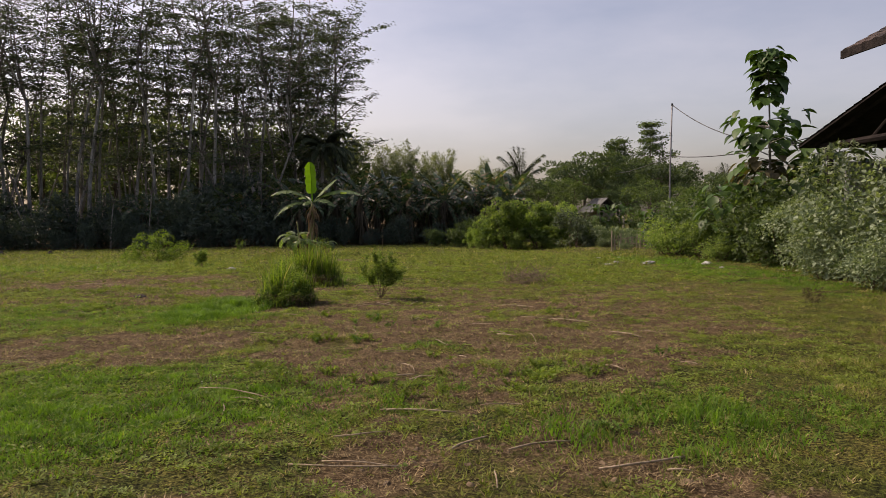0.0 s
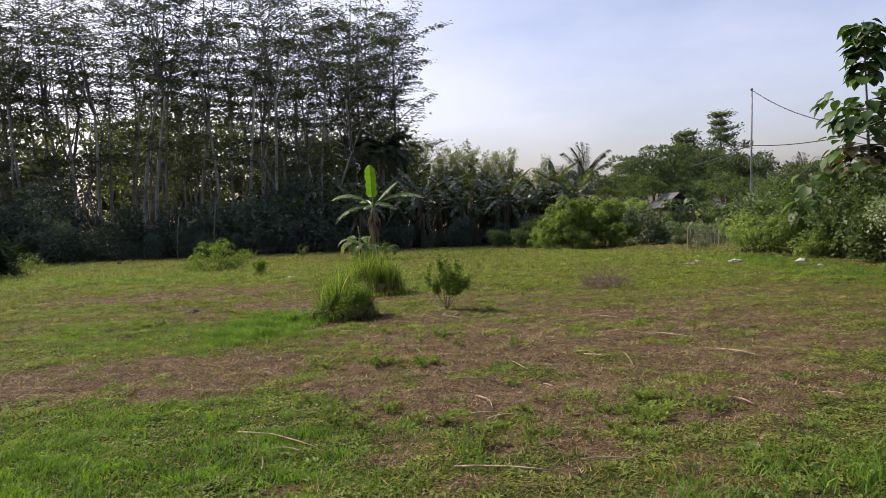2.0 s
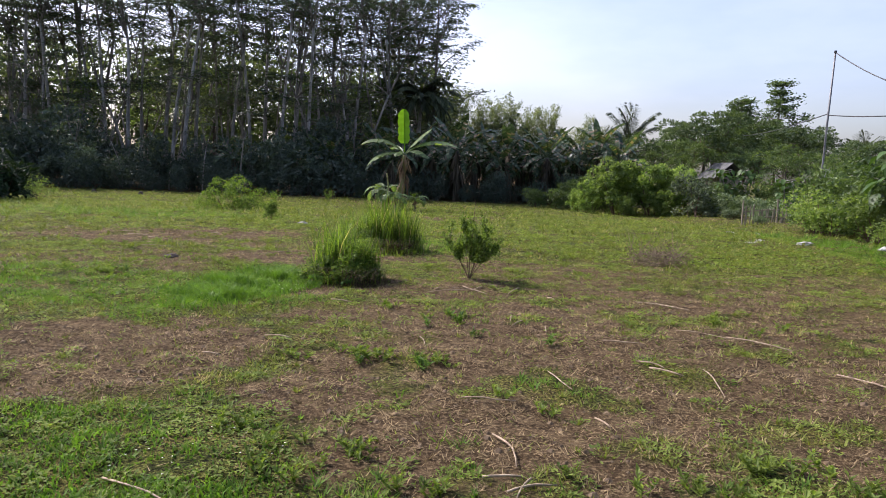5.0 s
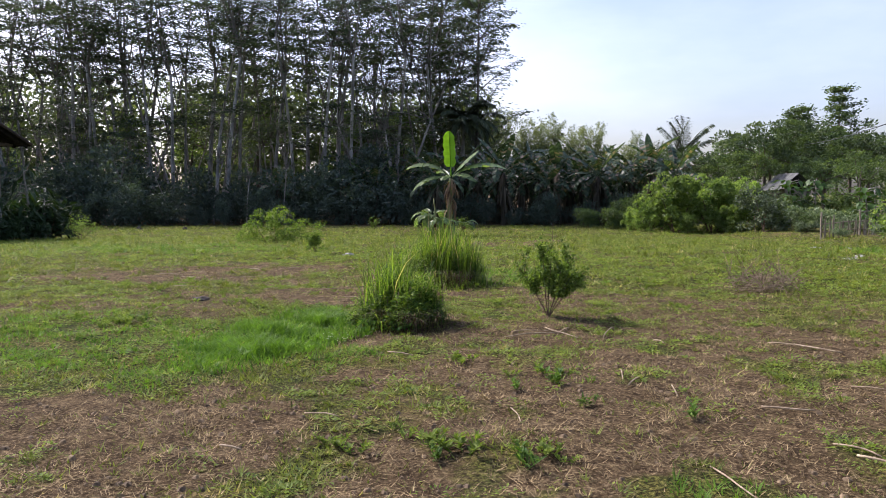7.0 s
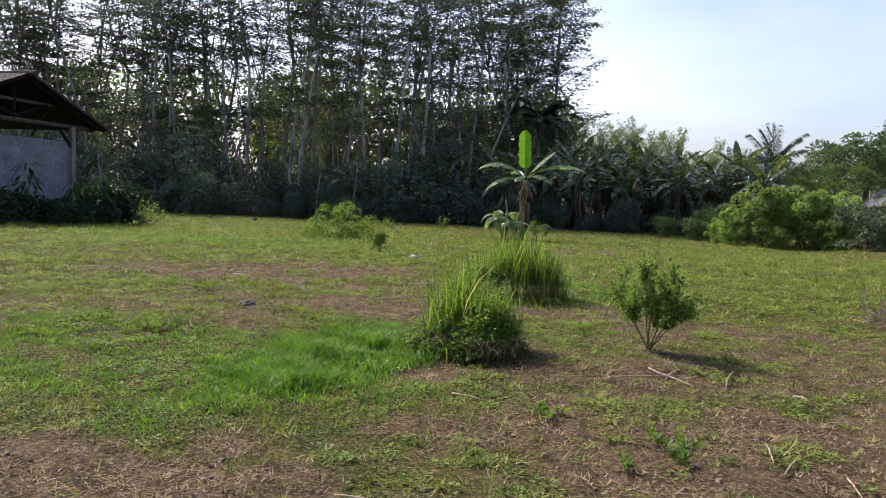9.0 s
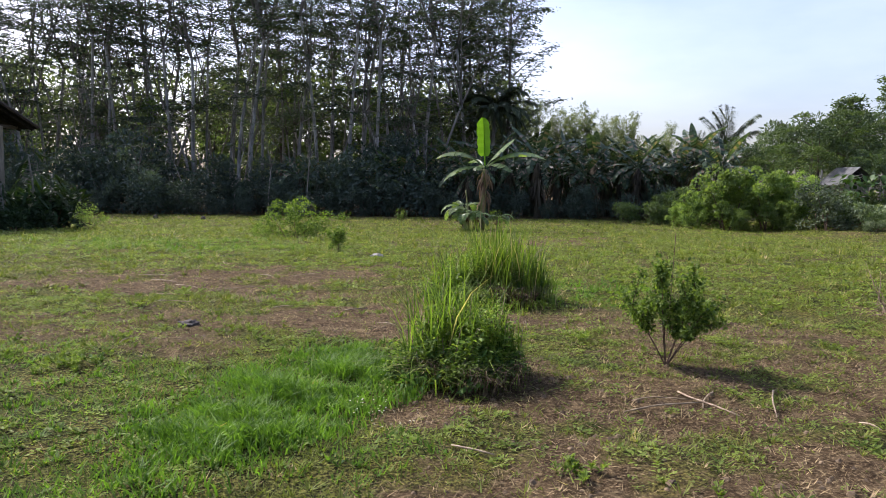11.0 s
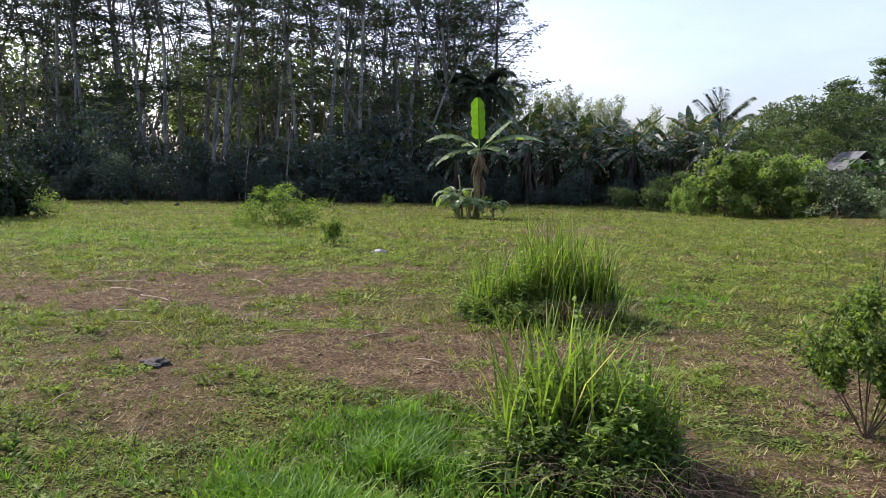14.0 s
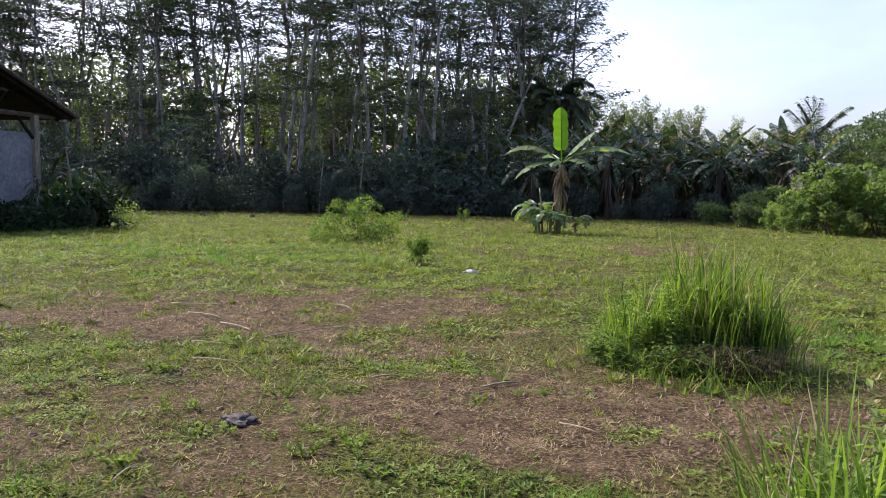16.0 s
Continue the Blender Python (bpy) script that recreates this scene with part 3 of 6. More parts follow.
v = (p[None] + np.stack(ring + tops) * size[None, :, None]).transpose(1, 0, 2)
k = np.arange(n)[:, None] * 8
for face in ((0, 1, 5), (1, 6, 5), (1, 2, 6), (2, 3, 6), (3, 7, 6), (3, 4, 7), (4, 0, 5), (4, 5, 7), (5, 6, 7)):
    crumbs.t.append(k + np.array([face]))
crumbs.v.append(v.reshape(-1, 3))
crumbs.n = n * 8
# stubble: dead cut tufts, dark at the foot
x, y, r = scatter(-10, 7, 2.0, 22.0, 21000, 65)
keep = wedge(x, y) & (r.random(len(x)) < 0.08 + 0.75 * bare_share(x, y) * np.clip(2.6 * grid_noise(x, y, 0.26, 44) - 0.6, 0, 1))
many = 10
reach = np.repeat(r.uniform(0.03, 0.075, keep.sum()), many)
x, y = np.repeat(x[keep], many), np.repeat(y[keep], many)
n = len(x)
out, off = r.random(n) * 6.28, r.random(n) * 0.5
rise, long = r.uniform(0.15, 0.8, n), reach * r.uniform(0.5, 1.2, n)
straw.blades(feet(x + np.cos(out) * off * reach, y + np.sin(out) * off * reach), np.stack([np.cos(out), np.sin(out), 0 * out], 1) * (long * np.sqrt(1 - rise * rise))[:, None], long * rise, r.uniform(0.005, 0.011, n), out + 1.57)
stand_in(crumbs, rough_material("soil_crumb", (0.055, 0.037, 0.02), (0.20, 0.143, 0.08), 14.0), "soil_crumbs", "small crumbs of reddish brown soil", "soil")
stand_in(grass, GRASS, "short_grass", "short patchy mown grass, green with yellowed blades", "grass")
stand_in(lush_grass, LUSH, "thick_grass", "thick bright green grass growing in patches", "grass")
stand_in(straw, STRAW, "straw_litter", "dry straw and cut stems lying on soil", "straw")

# ---- low weeds ----
def weed_plant(name, material, seed, leaves, size, rise, label):
    r = np.random.default_rng(seed)
    root = thing(name, (0, 0, 0), label, "weed", "weeds in the field")
    top = Geo()
    for _ in range(4):
        a, reach = r.random() * 6.28, size * r.uniform(0.2, 1.0)
        foot = np.array([math.cos(a), math.sin(a), 0]) * reach * 0.3
        tip = np.array([math.cos(a), math.sin(a), 0]) * reach + np.array([0, 0, rise * r.uniform(0.5, 1.0)])
        line = np.linspace(foot - [0, 0, 0.01], tip, 4)
        part("stem", Geo().tube(line, np.linspace(0.004, 0.002, 4), 4), material, root)
        n = leaves // 4
        p = line[0] + (tip - line[0]) * r.uniform(0.2, 1.0, (n, 1))
        b = r.random(n) * 6.28
        d = np.stack([np.cos(b), np.sin(b), r.uniform(0.2, 1.5, n)], 1)
        top.leaves(p, d, np.tile([0.0, 0.0, 1.0], (n, 1)), r.uniform(0.5, 1.0, n) * size * 0.46, r.uniform(0.5, 1.0, n) * size * 0.19)
    part("foliage", top, material, root)
    return root


WEEDS_A = [(1.87, 6.5), (-0.35, 6.18), (0.6, 5.67), (3.0, 4.84), (3.86, 6.01), (1.6, 6.1), (0.6, 5.41), (0.21, 10.13), (-0.03, 8.26), (-0.5, 8.3), (-1.09, 8.32),
           (-4.61, 11.93), (-5.27, 11.35), (-4.45, 12.65), (-6.48, 15.37), (0.2, 13.36), (-0.46, 13.83), (-3.74, 13.55), (-4.66, 15.37), (-5.69, 14.72), (-3.59, 13.38)]
WEEDS_B = [(-4.75, 13.0), (-5.55, 16.04), (-6.33, 14.91), (-4.43, 14.3), (-4.9, 13.9), (-2.94, 14.77), (-2.97, 13.17), (-6.15, 13.97), (-0.55, 10.46), (-4.75, 11.8),
           (-4.83, 12.16), (1.92, 13.92), (1.81, 16.11), (0.19, 9.84), (-5.26, 12.06), (-4.6, 12.01), (-5.22, 11.37)]
kinds = [weed_plant("weed", WEED, 71, 44, 0.13, 0.09, "bright green broad-leaved weed in the grass"),
         weed_plant("weed", WEED, 72, 52, 0.16, 0.10, "spreading light green weed in thin grass"),
         weed_plant("weed", WEED_MID, 73, 48, 0.2, 0.13, "mid-green broad-leaved weed on the ground")]
r = random.Random(5)
for n, (x, y) in enumerate(WEEDS_A + WEEDS_B):
    for m in range(3):
        put_copy(kinds[r.choice((0, 1, 1))], at(x + r.gauss(0, 0.16) * (m > 0), y + r.gauss(0, 0.16) * (m > 0), r.random() * 360, r.uniform(0.45, 0.85)))
for x, y in ((-0.25, 6.4), (0.16, 6.03), (0.6, 5.57), (1.81, 6.24), (1.8, 5.88), (1.4, 5.67), (2.4, 6.27), (1.26, 6.22), (-0.5, 6.16), (-0.82, 6.61), (-0.14, 8.27), (-0.6, 8.37), (3.24, 10.34), (0.96, 7.34),
             (1.88, 6.35), (2.32, 6.14)):
    for m in range(3):
        put_copy(kinds[r.choice((0, 0, 1))], at(x + r.gauss(0, 0.17), y + r.gauss(0, 0.15), r.random() * 360, r.uniform(0.7, 1.15)))
for x, y in ((1.9, 4.39), (2.05, 4.3), (-1.6, 4.15), (-4.4, 12.1), (3.3, 6.9), (0.37, 9.16), (-0.06, 8.11), (-0.49, 8.15), (1.03, 8.99), (-0.10, 9.61)):
    put_copy(kinds[2], at(x, y, r.random() * 360, r.uniform(0.55, 0.85)))
for root, place in zip(kinds, ((-5.6, 12.6), (-6.2, 12.9), (0.19, 9.82))):
    root.matrix_basis = at(*place)
# the countless rest, spread over the field
spread = Geo()
for x0, x1, y0, y1, count, few, small, many, seed in ((-6, 6, 2.5, 9.0, 4700, 0.42, 0.75, 20, 75), (-9, 6, 9.0, 15.5, 5300, 0.42, 0.8, 19, 76), (-17, 9, 15.5, 26.0, 5600, 0.42, 1.6, 15, 77), (-26, 10, 26.0, 46.0, 5200, 0.42, 2.0, 11, 79)):
    x, y, rr = scatter(x0, x1, y0, y1, count, seed)
    thick = 0.5 * grid_noise(x, y, 1.6, 76) + 0.5 * grid_noise(x, y, 0.5, 78)
    keep = wedge(x, y) & (thick + 0.22 * rr.random(len(x)) > few + 0.12) & (bare_share(x, y) < 0.32 + 0.75 * rr.random(len(x)) ** 2.4)
    x, y = x[keep], y[keep]
    wide = rr.uniform(0.05, 0.15, len(x)) * small
    tall = wide * rr.uniform(0.25, 0.6, len(x))
    leaf = rr.uniform(0.022, 0.05, len(x)) * small ** 0.8
    x, y, wide, tall, leaf = (np.repeat(q, many) for q in (x, y, wide, tall, leaf))
    n = len(x)
    a, d = rr.random(n) * 6.28, np.sqrt(rr.random(n))
    x, y = x + np.cos(a) * d * wide, y + np.sin(a) * d * wide
    p = feet(x, y) + np.stack([0 * a, 0 * a, 0.008 + tall * (1 - d * d) * rr.uniform(0.4, 1.0, n)], 1)
    b = a + rr.normal(size=n) * 0.9
    spread.leaves(p, np.stack([np.cos(b), np.sin(b), rr.uniform(-0.1, 0.9, n)], 1), np.tile([0.0, 0.0, 1.0], (n, 1)), leaf * rr.uniform(0.7, 1.3, n), leaf * rr.uniform(0.35, 0.65, n))
stand_in(spread, WEED, "ground_cover", "low light green broad-leaved weeds among the grass", "weeds")
flowers = Geo()
for cx, cy, count in ((-1.95, 11.3, 34), (-1.75, 11.05, 10), (-0.9, 6.1, 22)):
    a = rr.random(count) * 6.28
    d = 0.24 * np.sqrt(rr.random(count)) * (1.0 if cy > 10 else 2.0)
    p = feet(cx + np.cos(a) * d, cy + np.sin(a) * d) + np.stack([0 * a, 0 * a, rr.uniform(0.03, 0.09, count)], 1)
    for w in range(3):
        b = a + w * 2.1
        flowers.leaves(p, np.stack([np.cos(b), np.sin(b), 0.3 + 0 * b], 1), np.tile([0.0, 0.0, 1.0], (count, 1)), np.full(count, 0.007), np.full(count, 0.006))
stand_in(flowers, FLOWER, "white_flowers", "tiny white flower heads in the grass", "flowers")


# ---- bushes ----
def lumps(r, centre, radii, count, spread=0.75):
    """Centres and sizes of the clumps that make an uneven crown."""
    p = r.normal(size=(count, 3))
    p = unit(p) * (r.random((count, 1)) ** (1 / 3)) * spread
    return np.asarray(centre) + p * np.asarray(radii), r.uniform(0.28, 0.5, count)


def crown(geo, r, centre, radii, leaves, length, width, clumps=16, flat=0.0, spread=0.8, fine=1.0):
    """Leaves on the outside of many clumps, facing outwards and up."""
    mids, sizes = lumps(r, centre, radii, clumps, spread)
    sizes = sizes * fine
    which = r.integers(0, clumps, leaves)
    o = unit(r.normal(size=(leaves, 3)))
    o[:, 2] = np.where(o[:, 2] < -0.35, -o[:, 2], o[:, 2])
    p = mids[which] + o * np.asarray(radii) * sizes[which][:, None] * (0.7 + 0.35 * r.random((leaves, 1)))
    p[:, 2] = np.maximum(p[:, 2], 0.03)
    d = unit(o + 0.7 * r.normal(size=(leaves, 3)) + np.array([0, 0, -0.15]))
    d[:, 2] *= 1 - flat
    up = unit(o * (1 - flat) + np.array([0, 0, 0.6 + flat * 2]) + 0.3 * r.normal(size=(leaves, 3)))
    geo.leaves(p, d, up, length * r.uniform(0.6, 1.2, leaves), width * r.uniform(0.6, 1.2, leaves))
    return mids


def stems_to(root, material, r, ends, thick, base=0.1, sides=5):
    for e in ends:
        foot = np.array([r.normal() * base, r.normal() * base, -0.05])
        mid = foot * 0.6 + np.asarray(e) * 0.4 + r.normal(size=3) * np.linalg.norm(e) * 0.06
        u = np.linspace(0, 1, 6)[:, None]
        line = foot * (1 - u) ** 2 + 2 * mid * u * (1 - u) + np.asarray(e) * u ** 2
        part("stem", Geo().tube(line, np.linspace(thick, thick * 0.35, 6), sides), material, root)


def bush(name, seed, radii, leaves, length, width, material, label, category="bush", group="", clumps=16, thick=0.02, stem=TWIG, lift=0.5, flat=0.0, stems=6, spread=0.8, fine=1.0):
    r = np.random.default_rng(seed)
    root = thing(name, (0, 0, 0), label, category, group)
    top = Geo()
    mids = crown(top, r, (0, 0, radii[2] * (0.5 + lift * 0.5)), radii, leaves, length, width, clumps, flat, spread, fine)
    stems_to(root, stem, r, mids[:stems], thick, radii[0] * 0.12)
    part("foliage", top, material, root)
    return root


def grass_fountain(geo, r, count, radius, height, lean, width=0.009):
    a, d = r.random(count) * 6.28, radius * np.sqrt(r.random(count))
    p = np.stack([np.cos(a) * d, np.sin(a) * d, 0 * a - 0.01], 1)
    b = a + r.normal(size=count) * 1.3
    h = height * r.uniform(0.45, 1.0, count)
    steps = 5
    side = np.stack([-np.sin(b), np.cos(b), 0 * b], 1) * width / 2
    out = np.stack([np.cos(b), np.sin(b), 0 * b], 1) * (h * r.uniform(0.1, lean, count))[:, None]
    rows = []
    for m in range(steps):
        u = m / (steps - 1)
        c = p + out * u ** 2.2 + np.stack([0 * h, 0 * h, h * (u - 0.28 * u ** 3 * lean)], 1)
        w = 1 - u ** 3 * 0.95
        rows += [c - side * w, c + side * w]
    v = np.stack(rows, 1)
    q = np.array([[2 * m, 2 * m + 1, 2 * m + 3, 2 * m + 2] for m in range(steps - 1)])
    geo.add(v, (np.arange(count)[:, None, None] * steps * 2 + q[None]).reshape(-1, 4))


def leafy_stems(geo, r, centre, radius, height, stems, leaves, leaf):
    """Weed stalks that rise from one patch and lean out, with leaves all the way up; returns the stalks' lines."""
    a, d = r.random(stems) * 6.28, np.sqrt(r.random(stems))
    foot = np.asarray(centre) + np.stack([np.cos(a) * d * radius * 0.6, np.sin(a) * d * radius * 0.6, 0 * a], 1)
    b = a + r.normal(size=stems) * 0.6
    way = np.stack([np.cos(b), np.sin(b), 0 * b], 1) * (radius * d * r.uniform(0.3, 0.9, stems))[:, None]
    tall = height * r.uniform(0.45, 1.08, stems) * (1.1 - 0.45 * d)
    which = r.integers(0, stems, leaves)
    k = r.uniform(0.08, 1.0, leaves) ** 0.75
    p = foot[which] + way[which] * (k ** 1.6)[:, None] + np.stack([0 * k, 0 * k, tall[which] * k], 1) + r.normal(size=(leaves, 3)) * 0.018
    c = r.random(leaves) * 6.28
    big = leaf * r.uniform(0.55, 1.35, leaves) * (1.15 - 0.4 * k)
    geo.leaves(p, np.stack([np.cos(c), np.sin(c), r.uniform(-0.35, 0.75, leaves)], 1), unit(np.array([0, 0, 1.0]) + 0.35 * r.normal(size=(leaves, 3))), big, big * r.uniform(0.4, 0.6, leaves))
    u = np.linspace(0, 1, 5)[:, None]
    return [foot[m] + way[m] * u ** 1.6 + np.array([0, 0, tall[m]]) * u for m in range(stems)]


def overgrown_mound(place, seed, lobes, tufts, hollow, label):
    """Weeds in uneven lobes (x, y, radius, height, share, sunny), tufts of long blades (x, y, radius, height, count) and a hollow of dead stems."""
    r = np.random.default_rng(seed)
    x, y = place
    root = thing("overgrown_mound", (x, y, gz(x, y)), label, "bush")
    dark, long_grass, dead = Geo(), Geo(), Geo()
    r2 = random.Random(seed)
    lobes = lobes + [(lx * 1.25, ly * 1.25, radius * r2.uniform(0.35, 0.55), height * r2.uniform(0.5, 1.2), count // 5, bright) for lx, ly, radius, height, count, bright in lobes]
    lobes = [(lx * 0.84, ly * 0.84, radius * 0.84, height * 0.86, count, bright) for lx, ly, radius, height, count, bright in lobes]
    for lx, ly, radius, height, count, bright in lobes:
        top = Geo()
        lines = leafy_stems(top, r, (lx, ly, 0.0), radius * 1.15, height * 1.12, 9 + count // 70, int(count * 1.25), 0.05)
        # lobes marked sunny get a brighter leaf, sunlight put into the colour
        part("foliage", top, MOUNDLEAF if bright else SHRUB, root)
        # low inner leaves, coloured darker for the shade inside the lobe
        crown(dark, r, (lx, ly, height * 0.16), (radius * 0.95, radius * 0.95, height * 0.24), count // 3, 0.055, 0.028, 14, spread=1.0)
        for line in lines[:5]:
            part("stem", Geo().tube(line, np.linspace(0.004, 0.0018, 5), 4), TWIG, root)
    for tx, ty, radius, height, count in tufts:
        tuft = Geo()
        grass_fountain(tuft, r, int(count * 0.8), radius, height * 1.12, r.uniform(0.25, 0.7) if height > 0.5 else 1.9, 0.005 + 0.009 * height)
        for v, q in zip(tuft.v, tuft.q):
            long_grass.add(v + np.array([tx * 0.85, ty * 0.85, 0]), q)
    hx, hy, hr, hh = hollow
    tuft = Geo()
    grass_fountain(tuft, r, 380, hr, hh * 1.0, 1.8, 0.006)
    for v, q in zip(tuft.v, tuft.q):
        dead.add(v + np.array([hx, hy, 0]), q)
    for n in range(16):
        lx, ly, radius, height, _, _ = lobes[n % len(lobes)]
        b, far = r.random() * 6.28, radius * r.uniform(0.4, 1.15)
        foot = np.array([lx + r.normal() * radius * 0.4, ly + r.normal() * radius * 0.4, 0.0])
        way = np.array([math.cos(b), math.sin(b), 0]) * far
        u = np.linspace(0, 1, 8)[:, None]
        line = foot + way * u ** 1.5 + np.array([0, 0, 1.0]) * height * r.uniform(0.7, 1.5) * (1.5 * u - r.uniform(0.5, 1.1) * u ** 2.2)
        part("dry_stem", Geo().tube(line, np.linspace(0.0045, 0.0018, 8), 4), STALK, root, "pale bent dry stem")
    part("shaded_foliage", dark, WEED_SHADE, root)
    part("long_grass", long_grass, LONG, root, "long arching green grass blades")
    part("dead_grass", dead, DEADGRASS, root, "dead brown grass blades")
    return root


overgrown_mound((-1.47, 12.2), 81, [(-0.22, 0.0, 0.30, 0.68, 1600, 1), (0.2, -0.05, 0.32, 0.66, 1700, 1), (0.05, 0.25, 0.32, 0.82, 1700, 1), (0.34, 0.1, 0.26, 0.62, 1300, 1), (-0.05, -0.28, 0.36, 0.36, 1400, 0),
                                    (-0.45, -0.12, 0.2, 0.26, 400, 1)],
                [(-0.2, 0.05, 0.16, 0.94, 80), (-0.32, -0.02, 0.16, 0.74, 80), (-0.05, 0.12, 0.16, 0.96, 60), (0.12, 0.05, 0.24, 0.76, 90), (0.3, 0.1, 0.2, 0.7, 60), (0.28, -0.1, 0.22, 0.5, 50), (-0.1, -0.25, 0.3, 0.4, 90), (0.0, 0.0, 0.5, 0.24, 160)],
                (0.15, -0.1, 0.4, 0.42), "knee-high mound of weeds and long green grass")
overgrown_mound((-1.58, 16.1), 82, [(-0.5, 0.0, 0.36, 0.74, 2000, 1), (-0.15, 0.15, 0.36, 0.84, 1900, 1), (0.3, 0.25, 0.36, 0.84, 1800, 0), (0.5, 0.0, 0.30, 0.7, 1300, 0), (-0.3, -0.3, 0.34, 0.36, 1000, 1),
                                    (0.0, -0.3, 0.26, 0.36, 600, 0), (-0.78, -0.1, 0.26, 0.34, 700, 1)],
                [(-0.35, 0.1, 0.28, 0.85, 200), (0.0, 0.15, 0.25, 1.2, 150), (0.2, 0.2, 0.22, 1.05, 130), (0.5, 0.15, 0.25, 0.98, 130), (-0.65, 0.0, 0.24, 0.8, 110), (0.72, 0.0, 0.2, 0.7, 90), (0.3, 0.0, 0.4, 0.7, 160),
                 (-0.1, -0.2, 0.5, 0.45, 320), (0.0, 0.0, 0.95, 0.26, 520)],
                (0.3, -0.25, 0.3, 0.5), "broad mound of long green grass over dead brown stems")


def stemmy_shrub(name, place, seed, spread, height, leaves, leaf, material, label, low=0.35, tall=0.0):
    """Thin forked stems from one foot that carry loose leaves."""
    r = np.random.default_rng(seed)
    x, y = place
    root = thing(name, (x, y, gz(x, y)), label, "shrub", "shrubs in the field")
    top = Geo()
    tips = []
    for n in range(8):
        wood = Geo()
        a, reach = n * 2.4 + r.normal() * 0.3, spread * r.uniform(0.35, 1.0)
        tip = np.array([math.cos(a) * reach, math.sin(a) * reach, height * r.uniform(0.8, 1.0) * (1 - 0.4 * (reach / spread) ** 2)])
        mid = tip * np.array([0.42, 0.42, 0.45]) + r.normal(size=3) * 0.06 * height
        u = np.linspace(0, 1, 7)[:, None]
        line = 2 * mid * u * (1 - u) + tip * u ** 2 + np.array([0, 0, -0.02])
        wood.tube(line, np.linspace(0.0065, 0.002, 7) * (height / 0.9), 5)
        for w in range(3):
            s = line[3 + w]
            e = s + r.normal(size=3) * spread * 0.28 + np.array([0, 0, height * 0.1])
            wood.tube(np.linspace(s, e, 3), np.array([0.004, 0.003, 0.002]) * (height / 0.9), 4)
            tips.append((s, e))
        tips.append((line[3], line[6]))
        part("stem", wood, TWIG, root)
    if tall:
        part("stalk", Geo().tube(np.array([(0, 0, 0.2), (0.03, 0.02, tall * 0.6), (0.05, 0.03, tall)]), [0.003, 0.0025, 0.0035], 5), TWIG, root, "thin bare stalk above the leaves")
    n = leaves
    which = r.integers(0, len(tips), n)
    s, e = np.array([t[0] for t in tips])[which], np.array([t[1] for t in tips])[which]
    p = s + (e - s) * r.uniform(0.05, 1.1, (n, 1)) + r.normal(size=(n, 3)) * spread * 0.055
    p[:, 2] = np.maximum(p[:, 2], height * low * 0.5)
    d = unit(r.normal(size=(n, 3)) + np.array([0, 0, 0.1]))
    top.leaves(p, d, unit(r.normal(size=(n, 3)) * 0.5 + np.array([0, 0, 1.0])), leaf * r.uniform(0.6, 1.2, n), leaf * 0.55 * r.uniform(0.6, 1.2, n))
    part("foliage", top, material, root)
    return root


stemmy_shrub("leafy_shrub", (0.17, 12.98), 91, 0.46, 0.9, 5600, 0.044, SHRUB, "small green shrub with bare forked stems on soil", low=0.6, tall=1.1)
stemmy_shrub("leafy_shrub", (-5.55, 22.4), 92, 0.36, 0.6, 1500, 0.055, SHRUB, "low green shrub with reddish stems in grass")
wide_shrub = bush("leafy_shrub", 94, (1.05, 0.9, 0.74), 3800, 0.085, 0.048, SHRUB, "wide low sunlit light green shrub on the field", "shrub", "shrubs in the field", 38, 0.012, spread=1.0, fine=0.55, stems=12)
wide_shrub.matrix_basis = at(-9.1, 29.2)
put_copy(wide_shrub, at(-9.95, 28.8, 130, 0.42))
stemmy_shrub("leafy_shrub", (-18.3, 32.0), 95, 0.75, 1.05, 700, 0.085, SUNNY, "thin light green shrub near the brick shed")
for n, (x, y, h) in enumerate(((-9.5, 47.0, 0.9), (-4.6, 50.5, 0.8), (-6.6, 49.5, 0.6), (-13.0, 47.5, 0.5))):
    stemmy_shrub("edge_weed", (x, y), 96 + n, 0.5, h, 260, 0.11, SHRUB, "tall green weed at the edge of the wood")

stemmy_shrub("dry_weed", (7.4, 11.0), 97, 0.3, 0.36, 160, 0.05, WITHERED, "small half-dead brown weed on the field")

# dry brush pile
r = np.random.default_rng(101)
pile = thing("brush_pile", (3.42, 15.75, gz(3.42, 15.75)), "low tangle of dry grey-brown twigs", "brush pile")
for n in range(190):
    a, d = r.random() * 6.28, 0.5 * math.sqrt(r.random())
    foot = np.array([math.cos(a) * d * 1.05, math.sin(a) * d * 0.7, r.uniform(0.0, 0.2)])
    b, size = r.random() * 6.28, r.uniform(0.15, 0.5)
    tip = foot * 0.8 + np.array([math.cos(b) * size * 0.7, math.sin(b) * size * 0.7, size * r.uniform(-0.2, 1.2)])
    tip[2] = max(0.01, tip[2])
    part("twig", Geo().tube(np.array([foot, (foot + tip) / 2 + r.normal(size=3) * 0.03, tip]), [0.006, 0.005, 0.002], 4), DRYTWIG, pile)

